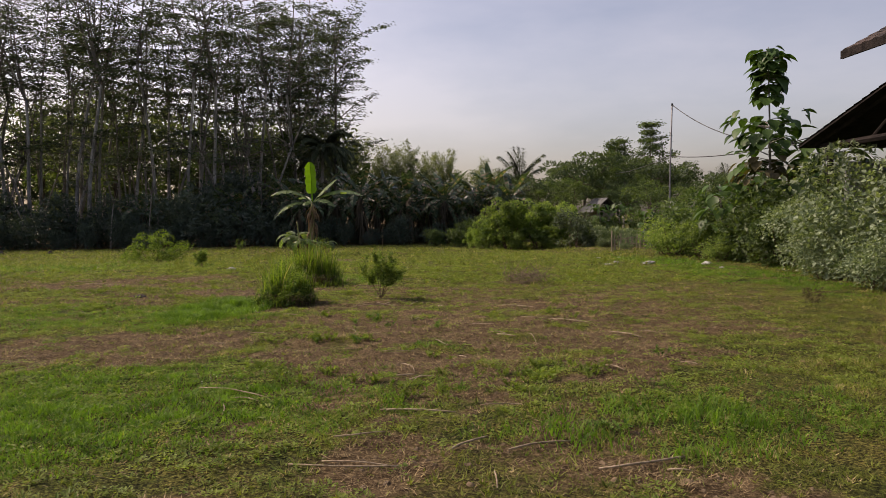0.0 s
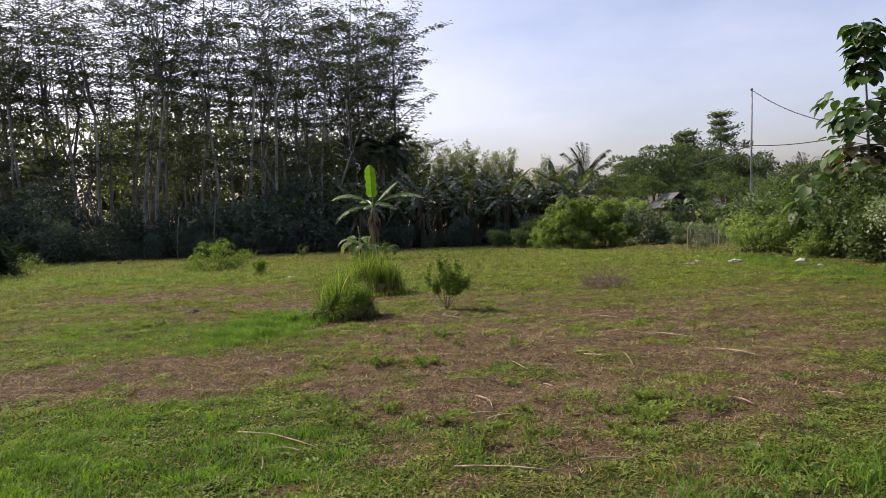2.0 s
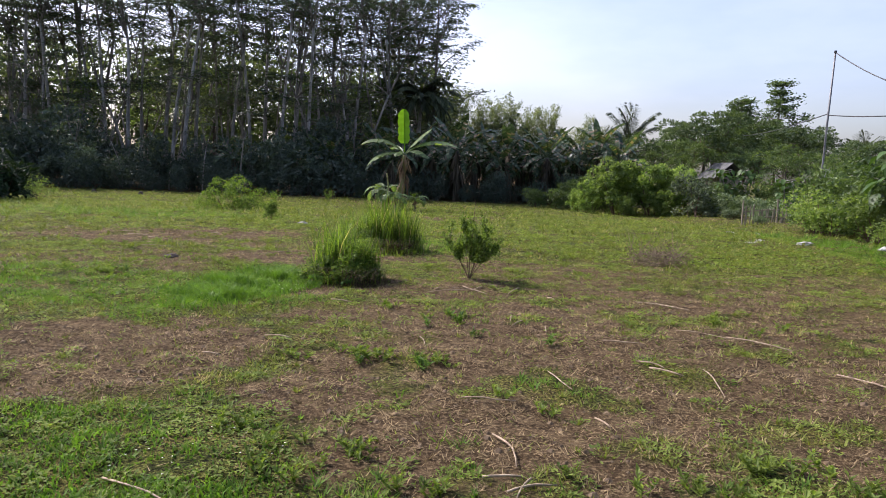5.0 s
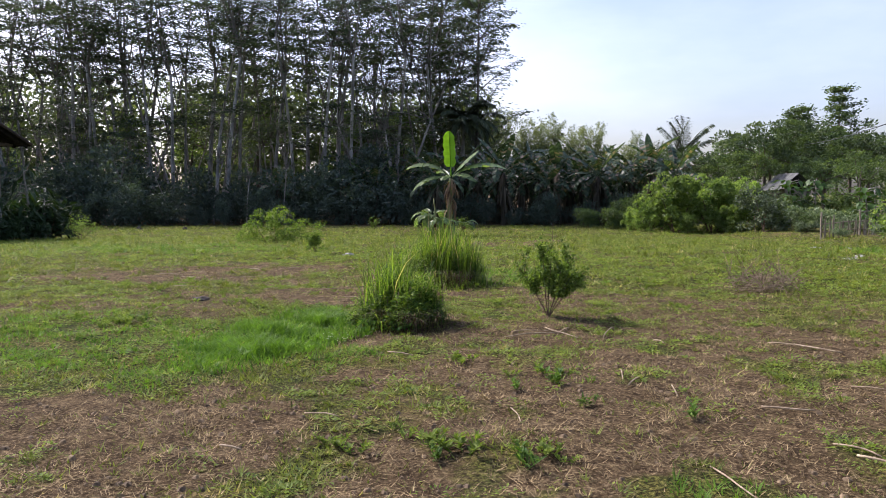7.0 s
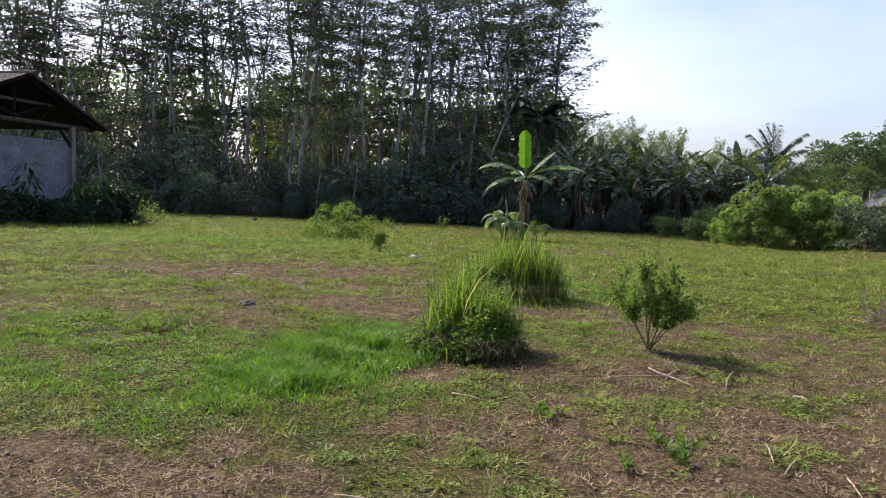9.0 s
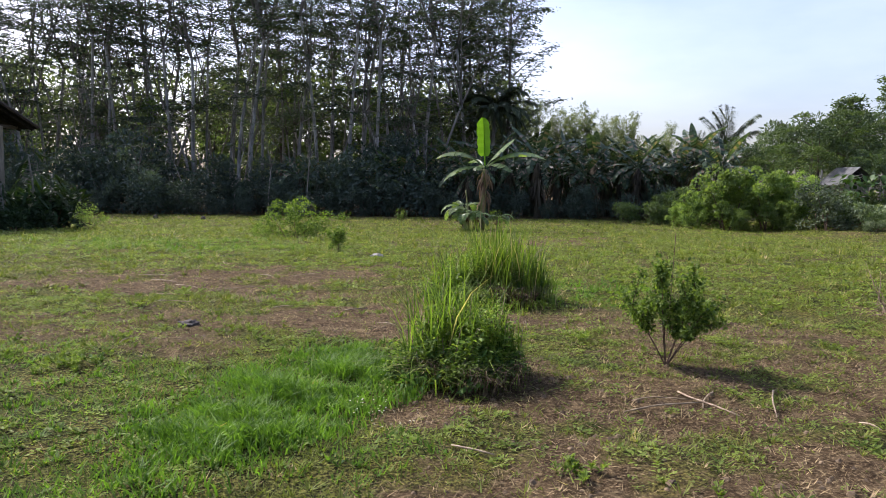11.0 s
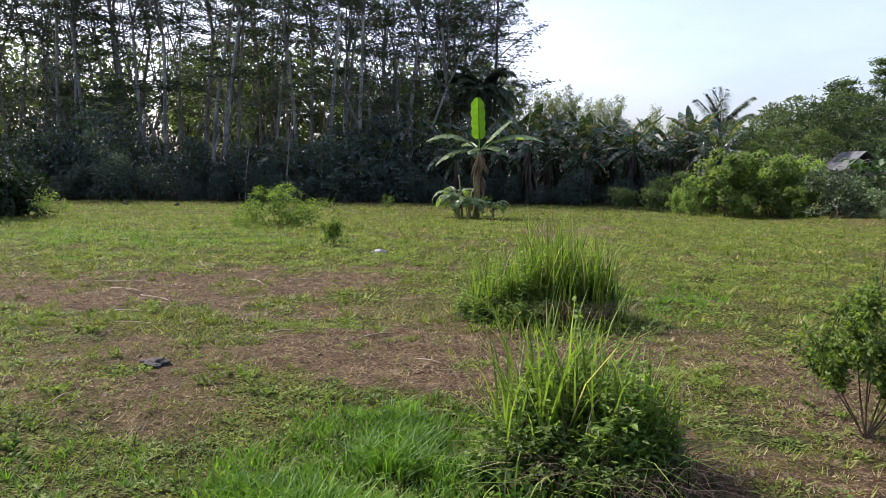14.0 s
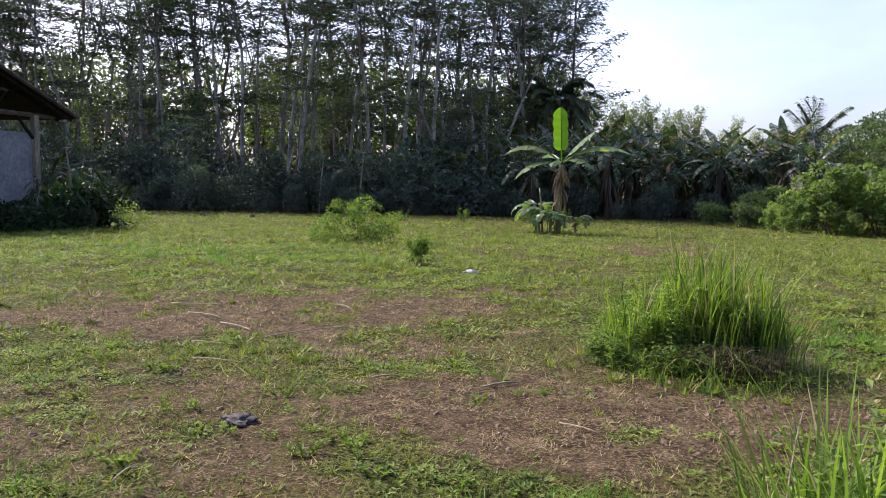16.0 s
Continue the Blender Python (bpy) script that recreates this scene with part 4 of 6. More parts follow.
# ---- loose sticks, bags and stones ----
STALKS_NEAR = [(-0.89, 4.95, -0.96, 5.27), (1.73, 8.40, 1.94, 8.21), (0.92, 8.16, 1.06, 7.72), (1.15, 7.22, 1.21, 7.01), (0.51, 6.78, 0.63, 6.33), (2.55, 6.45, 2.67, 6.18), (0.33, 4.98, 0.92, 4.88),
               (1.13, 5.01, 1.46, 5.00), (3.68, 8.75, 3.85, 8.51), (3.34, 6.46, 3.47, 6.35), (-0.14, 9.10, -0.07, 8.78), (-1.44, 8.76, -1.20, 8.71), (1.02, 9.83, 1.01, 9.52), (-0.22, 11.74, 0.19, 11.87),
               (0.12, 12.03, 0.44, 11.58), (0.37, 12.08, 0.24, 11.73), (0.84, 12.32, 0.69, 11.68), (-3.89, 13.44, -3.82, 13.55), (-4.63, 12.74, -4.65, 12.98), (-5.64, 15.10, -5.17, 15.08)]
STALKS_MIDDLE = [(0.30, 7.35, 0.66, 7.39), (-0.91, 5.45, -0.68, 5.32), (0.58, 6.02, 0.82, 6.12), (0.70, 6.20, 0.62, 5.95), (0.46, 6.15, 0.66, 6.20), (-7.30, 17.40, -6.70, 17.60), (-4.90, 17.90, -4.55, 18.10),
               (-3.20, 14.90, -2.95, 15.10), (-2.60, 14.20, -2.35, 14.05), (-1.30, 10.70, -1.05, 10.60), (1.50, 9.30, 1.80, 9.20), (2.30, 9.90, 2.75, 9.60), (-6.85, 17.03, -6.30, 16.81), (-6.22, 16.61, -5.68, 16.26),
               (-5.51, 17.99, -5.16, 17.66), (-5.47, 16.11, -4.82, 16.87), (-6.05, 15.78, -5.54, 15.73), (-6.55, 18.91, -6.97, 19.65), (-4.04, 14.90, -3.85, 15.02), (-0.21, 3.75, 0.49, 3.65)]
STALKS_FAR = [(0.81, 3.90, 1.08, 4.19), (1.66, 3.47, 2.24, 3.62), (1.18, 3.89, 1.63, 4.06), (3.23, 8.58, 3.49, 8.08), (2.73, 9.75, 3.18, 9.33), (2.16, 8.48, 2.11, 7.76), (-0.29, 11.54, 0.27, 11.87),
               (0.70, 10.26, 0.68, 9.94), (2.26, 11.70, 2.69, 11.43), (0.70, 9.76, 0.82, 10.03), (1.17, 11.64, 1.25, 11.51), (-0.01, 3.78, 0.48, 3.61), (0.03, 4.21, 0.37, 4.34), (1.04, 3.53, 1.02, 3.26),
               (2.06, 3.43, 2.20, 3.39), (1.67, 8.56, 1.84, 8.37), (2.49, 11.67, 2.80, 11.34), (-1.75, 8.19, -1.59, 8.12), (-1.31, 5.89, -0.63, 5.45)]
r = np.random.default_rng(103)
for n, (x0, y0, x1, y1) in enumerate(STALKS_NEAR + STALKS_MIDDLE + STALKS_FAR):
    u = np.linspace(0, 1, 6)
    size = math.hypot(x1 - x0, y1 - y0)
    bend = r.normal() * 0.04 * size
    x, y = x0 + (x1 - x0) * u + bend * np.sin(u * 3.1) * (y1 - y0) / size, y0 + (y1 - y0) * u - bend * np.sin(u * 3.1) * (x1 - x0) / size
    z = ground_z(x, y)
    line = np.stack([x - x0, y - y0, np.maximum(z, z.mean()) - z[0] + 0.016 + 0.012 * np.sin(u * 3.1)], 1)
    stick = Geo().tube(line, r.uniform(0.004, 0.0075) * np.array([1.0, 1.05, 0.95, 1.0, 0.85, 0.7]), 6)
    ob = new("dry_stalk", stick.mesh("dry_stalk", STALK, True))
    ob.location = (x0, y0, float(z[0]))
    tagged(ob, "dry pale plant stalk lying on the ground", "stick", "dry stalks on the field")


def rumpled(name, place, radii, seed, material, label, category, rough=0.35, group=""):
    """A crumpled lump with a flat foot."""
    bm = bmesh.new()
    bmesh.ops.create_icosphere(bm, subdivisions=4, radius=1.0)
    off = Vector((seed * 7.1, seed * 3.3, 0))
    for v in bm.verts:
        k = 1 + rough * noise.noise(v.co * 1.7 + off) + rough * 0.7 * noise.noise(v.co * 4.5 + off)
        v.co = Vector((v.co.x * k * radii[0], v.co.y * k * radii[1], max(-0.25, v.co.z * k) * radii[2]))
    me = bpy.data.meshes.new(name)
    bm.to_mesh(me)
    bm.free()
    me.materials.append(material)
    for poly in me.polygons:
        poly.use_smooth = True
    ob = new(name, me)
    ob.location = (place[0], place[1], gz(*place) + radii[2] * 0.15)
    return tagged(ob, label, category, group)


rumpled("soil_clod", (-4.5, 13.76), (0.105, 0.075, 0.04), 1, CLOD, "dark grey clod of earth in thin grass", "clod", 0.6)
rumpled("pale_stone", (-4.5, 21.7), (0.13, 0.1, 0.06), 2, STONE, "pale grey stone lying in the grass", "stone")
for n, (x, y, a, b, c) in enumerate(((8.35, 21.7, 0.30, 0.2, 0.14), (7.55, 22.5, 0.16, 0.13, 0.13), (7.15, 21.9, 0.3, 0.16, 0.07), (9.7, 20.5, 0.22, 0.16, 0.14), (9.6, 19.3, 0.12, 0.1, 0.09),
                                     (8.1, 26.8, 0.28, 0.15, 0.08), (8.8, 26.3, 0.12, 0.1, 0.08), (4.4, 30.5, 0.22, 0.1, 0.05))):
    rumpled("plastic_bag", (x, y), (a * 0.6, b * 0.6, c * 0.5), 3 + n, PLASTIC, "crumpled white plastic bag lying on the grass", "bag", 0.55, "litter on the field")
for n, (x, y) in enumerate(((-24.2, 46.8), (-21.4, 47.2))):
    rumpled("tree_stump", (x, y), (0.13, 0.12, 0.16), 20 + n, CLOD, "low dark tree stump at the wood's edge", "stump", 0.4)


# ---- banana plants ----
def banana_leaf(blade, rib, base, heading, rise, length, width, curl, torn, r, twist=0.0):
    """One leaf on an arching midrib; torn leaves hang in strips."""
    n = 16
    u = np.linspace(0, 1, n)
    angle = radians(rise) - radians(curl) * u ** 1.3
    step = length / (n - 1)
    c, s = math.cos(radians(heading)), math.sin(radians(heading))
    hor, ver = np.cumsum(np.cos(angle)) * step, np.cumsum(np.sin(angle)) * step
    line = np.asarray(base) + np.stack([hor * c, hor * s, ver], 1)
    rib.tube(line, np.linspace(0.035, 0.008, n) * (length / 2.2), 4, False)
    tang = unit(np.gradient(line, axis=0))
    across = np.tile([-s, c, 0.0], (n, 1)) * math.cos(radians(twist)) + unit(np.cross(tang, np.tile([-s, c, 0.0], (n, 1)))) * math.sin(radians(twist))
    shape = width / 2 * np.clip(np.sin(np.pi * np.clip((u - 0.14) / 0.86, 0, 1)) ** 0.55, 0, 1)
    if torn < 0.05:
        shape = width / 2 * np.clip(np.minimum((u - 0.1) / 0.2, (1.02 - u) / 0.16), 0, 1) ** 0.6 * (1 + 0.10 * np.sin(u * 31 + heading))
    normal = unit(np.cross(across, tang))
    for side in (1, -1):
        fall = 0.25 + 0.5 * torn
        for m in range(3, n - 1):
            gap = torn * r.random() * 0.75 if r.random() < torn else 0.0
            droop = fall + torn * r.normal() * 0.35
            a, b = line[m], line[m] + (line[m + 1] - line[m]) * (1 - gap)
            wa, wb = shape[m] * (1 - 0.25 * torn * r.random()), shape[m + 1] * (1 - 0.25 * torn * r.random())
            ea = a + side * across[m] * wa * math.cos(droop) + normal[m] * 0 - np.array([0, 0, wa * math.sin(droop)])
            eb = b + side * across[m + 1] * wb * math.cos(droop) - np.array([0, 0, wb * math.sin(droop)])
            if torn < 0.05:
                ea = a + side * across[m] * wa + normal[m] * wa * 0.22
                eb = b + side * across[m + 1] * wb + normal[m + 1] * wb * 0.22
            blade.add([a, b, eb, ea], [(0, 1, 2, 3)])


def banana_stem(geo, r, height, thick, lean=(0, 0)):
    u = np.linspace(0, 1, 9)
    line = np.stack([lean[0] * u ** 2, lean[1] * u ** 2, -0.08 + (height + 0.08) * u], 1)
    geo.tube(line, thick * np.linspace(1.0, 0.6, 9), 10)
    return line[-1]


def hanging_dry(geo, r, top, count, length):
    a = r.random(count) * 6.28
    p = top + np.stack([np.cos(a) * 0.1, np.sin(a) * 0.1, -length * r.random(count) ** 1.5], 1)
    out = r.uniform(0.1, 0.75, count)
    d = np.stack([np.cos(a) * out, np.sin(a) * out, -np.ones(count)], 1)
    geo.leaves(p, d, np.stack([np.cos(a), np.sin(a), 0 * a + 0.2], 1), length * r.uniform(0.15, 0.7, count), r.uniform(0.05, 0.17, count), 0.35, 0.1)


def banana_plant(name, seed, label, rows, stem_height, thick, material, upright=None, dry=14, group="", lean=(0, 0), skin=SHEATH):
    r = np.random.default_rng(seed)
    root = thing(name, (0, 0, 0), label, "banana plant", group)
    stem, dead = Geo(), Geo()
    top = banana_stem(stem, r, stem_height, thick, lean)
    part("stem", stem, skin, root, "brown-green sheathed stem", True)
    for heading, rise, length, width, curl, torn in rows:
        blade, rib = Geo(), Geo()
        banana_leaf(blade, rib, top, heading, rise, length, width, curl, torn, r)
        leaf = part("leaf", blade, material, root)
        part("midrib", rib, material, leaf)
    if upright:
        blade, rib = Geo(), Geo()
        banana_leaf(blade, rib, top, *upright, r, 0.0)
        leaf = part("leaf", blade, BANANA_NEW, root, "upright bright yellow-green young leaf")
        part("midrib", rib, BANANA_NEW, leaf)
    hanging_dry(dead, r, top, dry * 3, stem_height * (0.5 if dry < 24 else 0.85))
    part("dry_leaves", dead, BROWNLEAF if dry < 24 else GREYLEAF, root, "dry brown leaves hanging on the stem")
    return root


bx, by = -4.3, 41.0
lone = banana_plant("banana_plant", 111, "lone banana plant with an upright bright young leaf",
                    [(4, 40, 2.9, 0.85, 72, 0.25), (15, 56, 1.9, 0.9, 25, 0.1), (-30, 30, 1.6, 0.85, 85, 0.25), (176, 48, 2.5, 0.8, 85, 0.3), (192, 14, 2.1, 0.9, 75, 0.18),
                     (120, 40, 1.8, 0.6, 70, 0.3), (255, 25, 1.2, 0.5, 70, 0.25)], 2.9, 0.16, BANANA, (250, 87, 2.2, 0.66, 6, 0.0), 23, lean=(0.1, 0))
lone.matrix_basis = at(bx, by)
pup = banana_plant("banana_sucker", 112, "short banana sucker with drooping split leaves",
                   [(180, 55, 1.35, 0.42, 150, 0.25), (10, 45, 1.2, 0.4, 150, 0.3), (230, 60, 1.3, 0.4, 140, 0.2), (300, 50, 1.2, 0.4, 150, 0.3), (100, 60, 1.1, 0.36, 130, 0.2), (265, 30, 1.1, 0.4, 130, 0.2)],
                   0.7, 0.08, BANANA, None, 8, "suckers under the banana plant")
pup.matrix_basis = at(bx - 0.75, by - 0.3)
put_copy(pup, at(bx + 0.75, by - 0.35, 140, 0.75))
put_copy(pup, at(bx - 0.25, by - 0.55, 60, 0.9))
put_copy(pup, at(bx - 0.9, by + 0.3, 250, 1.25))
bare_stem = Geo()
banana_stem(bare_stem, RNG, 1.9, 0.055, (-0.15, 0))
old = thing("banana_sucker", (bx - 0.62, by - 0.1, gz(bx - 0.62, by - 0.1)), "leafless dry banana sucker stem", "banana plant", "suckers under the banana plant")
part("stem", bare_stem, SHEATH, old, "", True)

def grove_rows(seed):
    q = random.Random(seed)
    rows = [(n * 76 + q.gauss(0, 14), q.uniform(48, 80), q.uniform(1.9, 3.0), q.uniform(0.55, 0.8), q.uniform(30, 75), q.uniform(0.15, 0.5)) for n in range(5)]
    rows += [(n * 61 + q.gauss(0, 12), q.uniform(15, 45), q.uniform(2.0, 2.9), 0.66, q.uniform(75, 115), q.uniform(0.35, 0.65)) for n in range(6)]
    rows += [(n * 92 + q.gauss(0, 15), q.uniform(-35, 0), q.uniform(1.5, 2.3), 0.55, q.uniform(45, 60), 0.75) for n in range(4)]
    return rows + ([(q.random() * 360, 82, 2.1, 0.6, 12, 0.05)] if seed == 3 else [])


GROVE_ROWS = [grove_rows(3), grove_rows(4), grove_rows(6)]
# leaf and sheath colours here already carry the grove's shade
grove = [banana_plant("banana_plant", 113 + n, "tall banana plant in a crowded grove, coloured dark for shade", rows, 3.3 - 0.25 * n, 0.17, BANANA_SHADE, None, 44, "banana grove at the wood", skin=SHEATH_SHADE) for n, rows in enumerate(GROVE_ROWS)]
r = random.Random(9)
spots = [(-7.5, 57.5), (-5.6, 59.0), (-4.0, 57.0), (-2.6, 59.5), (-1.0, 57.5), (0.4, 59.0), (1.6, 58.0), (3.4, 58.6), (5.0, 58.8), (6.4, 60.5), (-3.2, 62), (-0.2, 62.5), (2.6, 62), (4.4, 63), (-6.5, 62.5),
         (7.8, 62), (8.0, 57.0), (-11.6, 56.4), (-13.0, 57.0), (-18.6, 55.9), (9.2, 55.0), (-10.2, 57.2), (-6.8, 55.6), (-2.2, 56.0), (0.9, 56.4), (4.3, 56.6), (6.8, 57.6), (-8.6, 60.5), (2.4, 60.2), (-4.9, 60.8)]
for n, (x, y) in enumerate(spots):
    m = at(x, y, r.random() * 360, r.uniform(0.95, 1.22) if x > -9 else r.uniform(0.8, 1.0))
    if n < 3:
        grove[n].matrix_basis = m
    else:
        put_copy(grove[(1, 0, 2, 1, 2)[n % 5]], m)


# ---- trees of the wood ----
def tall_tree(seed, height, thin=1.0, sides=11, per=64):
    """A slender pale trunk that forks high up and bears flat layers of feathery leaves."""
    r = np.random.default_rng(seed)
    root = thing("forest_tree", (0, 0, 0), "tall slender tree with pale trunk and layered canopy", "tree", "trees of the wood")
    trunk, top = Geo(), Geo()
    fork = height * r.uniform(0.44, 0.6)
    u = np.linspace(0, 1, 9)
    sway = r.normal(size=2) * 0.9
    base = np.stack([sway[0] * u ** 2 + 0.15 * np.sin(u * 5), sway[1] * u ** 2, -0.2 + (fork + 0.2) * u], 1)
    thick = (0.115 + 0.06 * r.random()) * thin
    trunk.tube(base, thick * np.linspace(1.15, 0.68, 9), 8)
    part("trunk", trunk, BARK, root, "", True)
    centres = []
    for n in range(r.integers(2, 4)):
        limb = Geo()
        a = r.random() * 6.28
        reach = r.uniform(0.8, 2.4)
        end = base[-1] + np.array([math.cos(a) * reach, math.sin(a) * reach, height - fork - r.uniform(0, 3)])
        mid = base[-1] * 0.5 + end * 0.5 + np.array([math.cos(a), math.sin(a), 0]) * 0.6
        w = np.linspace(0, 1, 8)[:, None]
        line = base[-1] * (1 - w) ** 2 + 2 * mid * w * (1 - w) + end * w ** 2
        limb.tube(line, thick * 0.62 * np.linspace(1, 0.22, 8), 6)
        for m in range(sides):
            k = (m + r.random()) / sides
            s = line[min(7, int(k * 8))]
            b, size = r.random() * 6.28, r.uniform(1.4, 3.9) * (1.15 - 0.35 * k)
            e = s + np.array([math.cos(b) * size, math.sin(b) * size, size * r.uniform(0.05, 0.45)])
            limb.tube(np.array([s, s * 0.5 + e * 0.5 + [0, 0, 0.2], e]), [0.045, 0.03, 0.012], 4, False)
            centres.append(s + (e - s) * r.uniform(0.6, 1.0) + r.normal(size=3) * np.array([0.3, 0.3, 0.1]))
        part("limb", limb, LIMBBARK, root)
    for m in range(3 if thin > 0.9 else 1):
        k = r.uniform(0.45, 0.98)
        s = base[int(k * 8)]
        b, size = r.random() * 6.28, r.uniform(0.8, 2.4)
        e = s + np.array([math.cos(b) * size, math.sin(b) * size, size * 0.4])
        part("branch", Geo().tube(np.array([s, e]), [0.03, 0.01], 4), LIMBBARK, root)
        centres += [e, e * 0.5 + s * 0.5 + [0, 0, 0.2]]
    c = np.array(centres)
    n = len(c) * per
    which = np.repeat(np.arange(len(c)), per)
    a, d = r.random(n) * 6.28, np.sqrt(r.random(n))
    wide = r.uniform(0.7, 1.75, len(c))[which]
    p = c[which] + np.stack([np.cos(a) * d * wide, np.sin(a) * d * wide, 0.22 * (1 - d * d) * wide + r.normal(size=n) * 0.06], 1)
    b = a + r.normal(size=n) * 0.6
    top.leaves(p, np.stack([np.cos(b), np.sin(b), r.uniform(-0.35, 0.15, n)], 1), unit(np.array([0, 0, 1.0]) + 0.35 * r.normal(size=(n, 3))), r.uniform(0.24, 0.46, n), r.uniform(0.10, 0.19, n))
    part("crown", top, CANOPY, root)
    return root


sorts = [tall_tree(121 + n, h) for n, h in enumerate((25.0, 23.5, 26.0, 22.0, 24.5))]
r = random.Random(12)
spots = []
for row, (y, gap) in enumerate(((61.0, 3.2), (65.5, 3.3), (70.5, 3.5), (76.0, 3.8), (82.0, 4.4))):
    x = -7.6 - (row < 2) * 5.5 + row % 2
    while x > -10 - 0.98 * (y - 9) - 6:
        spots.append((x + r.gauss(0, 0.9), y + r.gauss(0, 1.3)))
        x -= gap * r.uniform(0.75, 1.25)
spots = [s for s in spots if not (s[1] > 79.5 and s[0] < -38) and not (s[1] > 73 and s[0] < -55)]
for n, (x, y) in enumerate(spots):
    m = at(x, y, r.random() * 360, r.uniform(0.86, 1.08))
    if n < len(sorts):
        sorts[n].matrix_basis = m
    else:
        put_copy(sorts[r.randrange(len(sorts))], m)

dense = tall_tree(128, 24.0, 1.05, 15, 46)
for n, (x, y) in enumerate(((-9.6, 76.0), (-10.2, 80.0), (-11.0, 72.5), (-9.2, 83.0))):
    m = at(x, y, r.random() * 360, r.uniform(0.9, 1.06))
    if n == 0:
        dense.matrix_basis = m
    else:
        put_copy(dense, m)


def spreading_tree(seed, height, reach):
    """An open-grown tree at the wood's end: level boughs with flat sprays of leaves, in tiers."""
    q = np.random.default_rng(seed)
    root = thing("forest_tree", (0, 0, 0), "tall spreading tree with level boughs of dark feathery leaves", "tree", "trees at the wood's end")
    u = np.linspace(0, 1, 10)
    trunk = np.stack([0.5 * np.sin(u * 2.2), 0.25 * np.sin(u * 3.0), -0.2 + (height * 0.92 + 0.2) * u], 1)
    part("trunk", Geo().tube(trunk, np.linspace(0.2, 0.05, 10), 8), LIMBBARK, root, "", True)
    leaf = Geo()
    tiers = np.linspace(height * 0.36, height, 8)
    for n, z in enumerate(tiers):
        for m in range(4):
            k = np.clip(z / (height * 0.92) - 0.09, 0.2, 0.97)
            s = trunk[int(k * 9)]
            a = m * 1.57 + n * 0.47 + q.normal() * 0.3
            size = reach * (0.66 + 0.34 * math.sin(n * 1.9 + m * 1.3)) * (0.75, 1.0, 0.7, 1.0, 0.75, 1.0, 0.9, 0.65)[n]
            e = np.array([s[0] + math.cos(a) * size, s[1] + math.sin(a) * size, z])
            mid = s * 0.45 + e * 0.55 + np.array([0, 0, 0.12 * size])
            w = np.linspace(0, 1, 9)[:, None]
            line = s * (1 - w) ** 2 + 2 * mid * w * (1 - w) + e * w ** 2
            part("limb", Geo().tube(line, np.linspace(0.06, 0.012, 9), 5), LIMBBARK, root)
            count = 200
            f = q.uniform(0.3, 1.02, count)
            core = line[np.clip((f * 8).astype(int), 0, 8)]
            side = np.array([-math.sin(a), math.cos(a), 0.0])
            lump = q.normal(size=(12, 3)) * np.array([0.4, 0.4, 0.045])
            p = core + side * (q.normal(size=count) * 0.5 * (1.25 - f))[:, None] + lump[q.integers(0, 12, count)] + q.normal(size=(count, 3)) * np.array([0.16, 0.16, 0.035])
            b = a + q.normal(size=count) * 0.9
            leaf.leaves(p, np.stack([np.cos(b), np.sin(b), q.uniform(-0.4, 0.1, count)], 1), unit(np.array([0, 0, 1.0]) + 0.3 * q.normal(size=(count, 3))), q.uniform(0.22, 0.42, count), q.uniform(0.10, 0.18, count))
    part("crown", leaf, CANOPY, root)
    return root


edge_tree = spreading_tree(129, 22.5, 6.3)
edge_tree.matrix_basis = at(-5.6, 71.5, 20)
put_copy(edge_tree, at(-8.8, 76.5, 140, 1.06))
thin_tree = tall_tree(127, 17.0, 0.62, 4, 30)
for n in range(44):
    y = r.uniform(61.0, 78.0)
    m = at(r.uniform(-12 - 0.95 * (y - 9), -9.0), y, r.random() * 360, r.uniform(0.7, 1.1))
    if n == 0:
        thin_tree.matrix_basis = m
    else:
        put_copy(thin_tree, m)

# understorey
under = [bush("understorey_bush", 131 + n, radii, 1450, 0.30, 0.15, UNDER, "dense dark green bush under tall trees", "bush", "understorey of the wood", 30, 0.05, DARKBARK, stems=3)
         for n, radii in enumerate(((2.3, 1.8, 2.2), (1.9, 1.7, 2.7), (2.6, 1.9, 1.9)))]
r = random.Random(14)
n = 0
for row, (off, gap, size) in enumerate(((0.0, 2.1, 0.6), (1.7, 2.5, 1.0), (3.8, 2.9, 1.1), (7.5, 3.7, 1.2))):
    x = 8.0
    while x > -66:
        grove_side = x > -9
        y = 56.6 + 0.16 * x + off + r.gauss(0, 0.5) + (1.5 if grove_side else 0)
        k = size * (r.uniform(0.62, 1.2) if row < 2 else r.uniform(0.5, 1.35)) * (0.72 if grove_side else 1)
        if not (grove_side and row == 3):
            m = at(x, y, r.random() * 360, k, 0.15)
            if n < 3:
                under[n].matrix_basis = m
            else:
                put_copy(under[r.randrange(3)], m)
            n += 1
        x -= gap * r.uniform(0.8, 1.2)

for x in np.arange(-9.0, 7.0, 1.5):
    put_copy(under[r.randrange(3)], at(x + r.gauss(0, 0.4), 55.6 + 0.1 * x + r.gauss(0, 0.5), r.random() * 360, r.uniform(0.35, 0.68), 0.1))

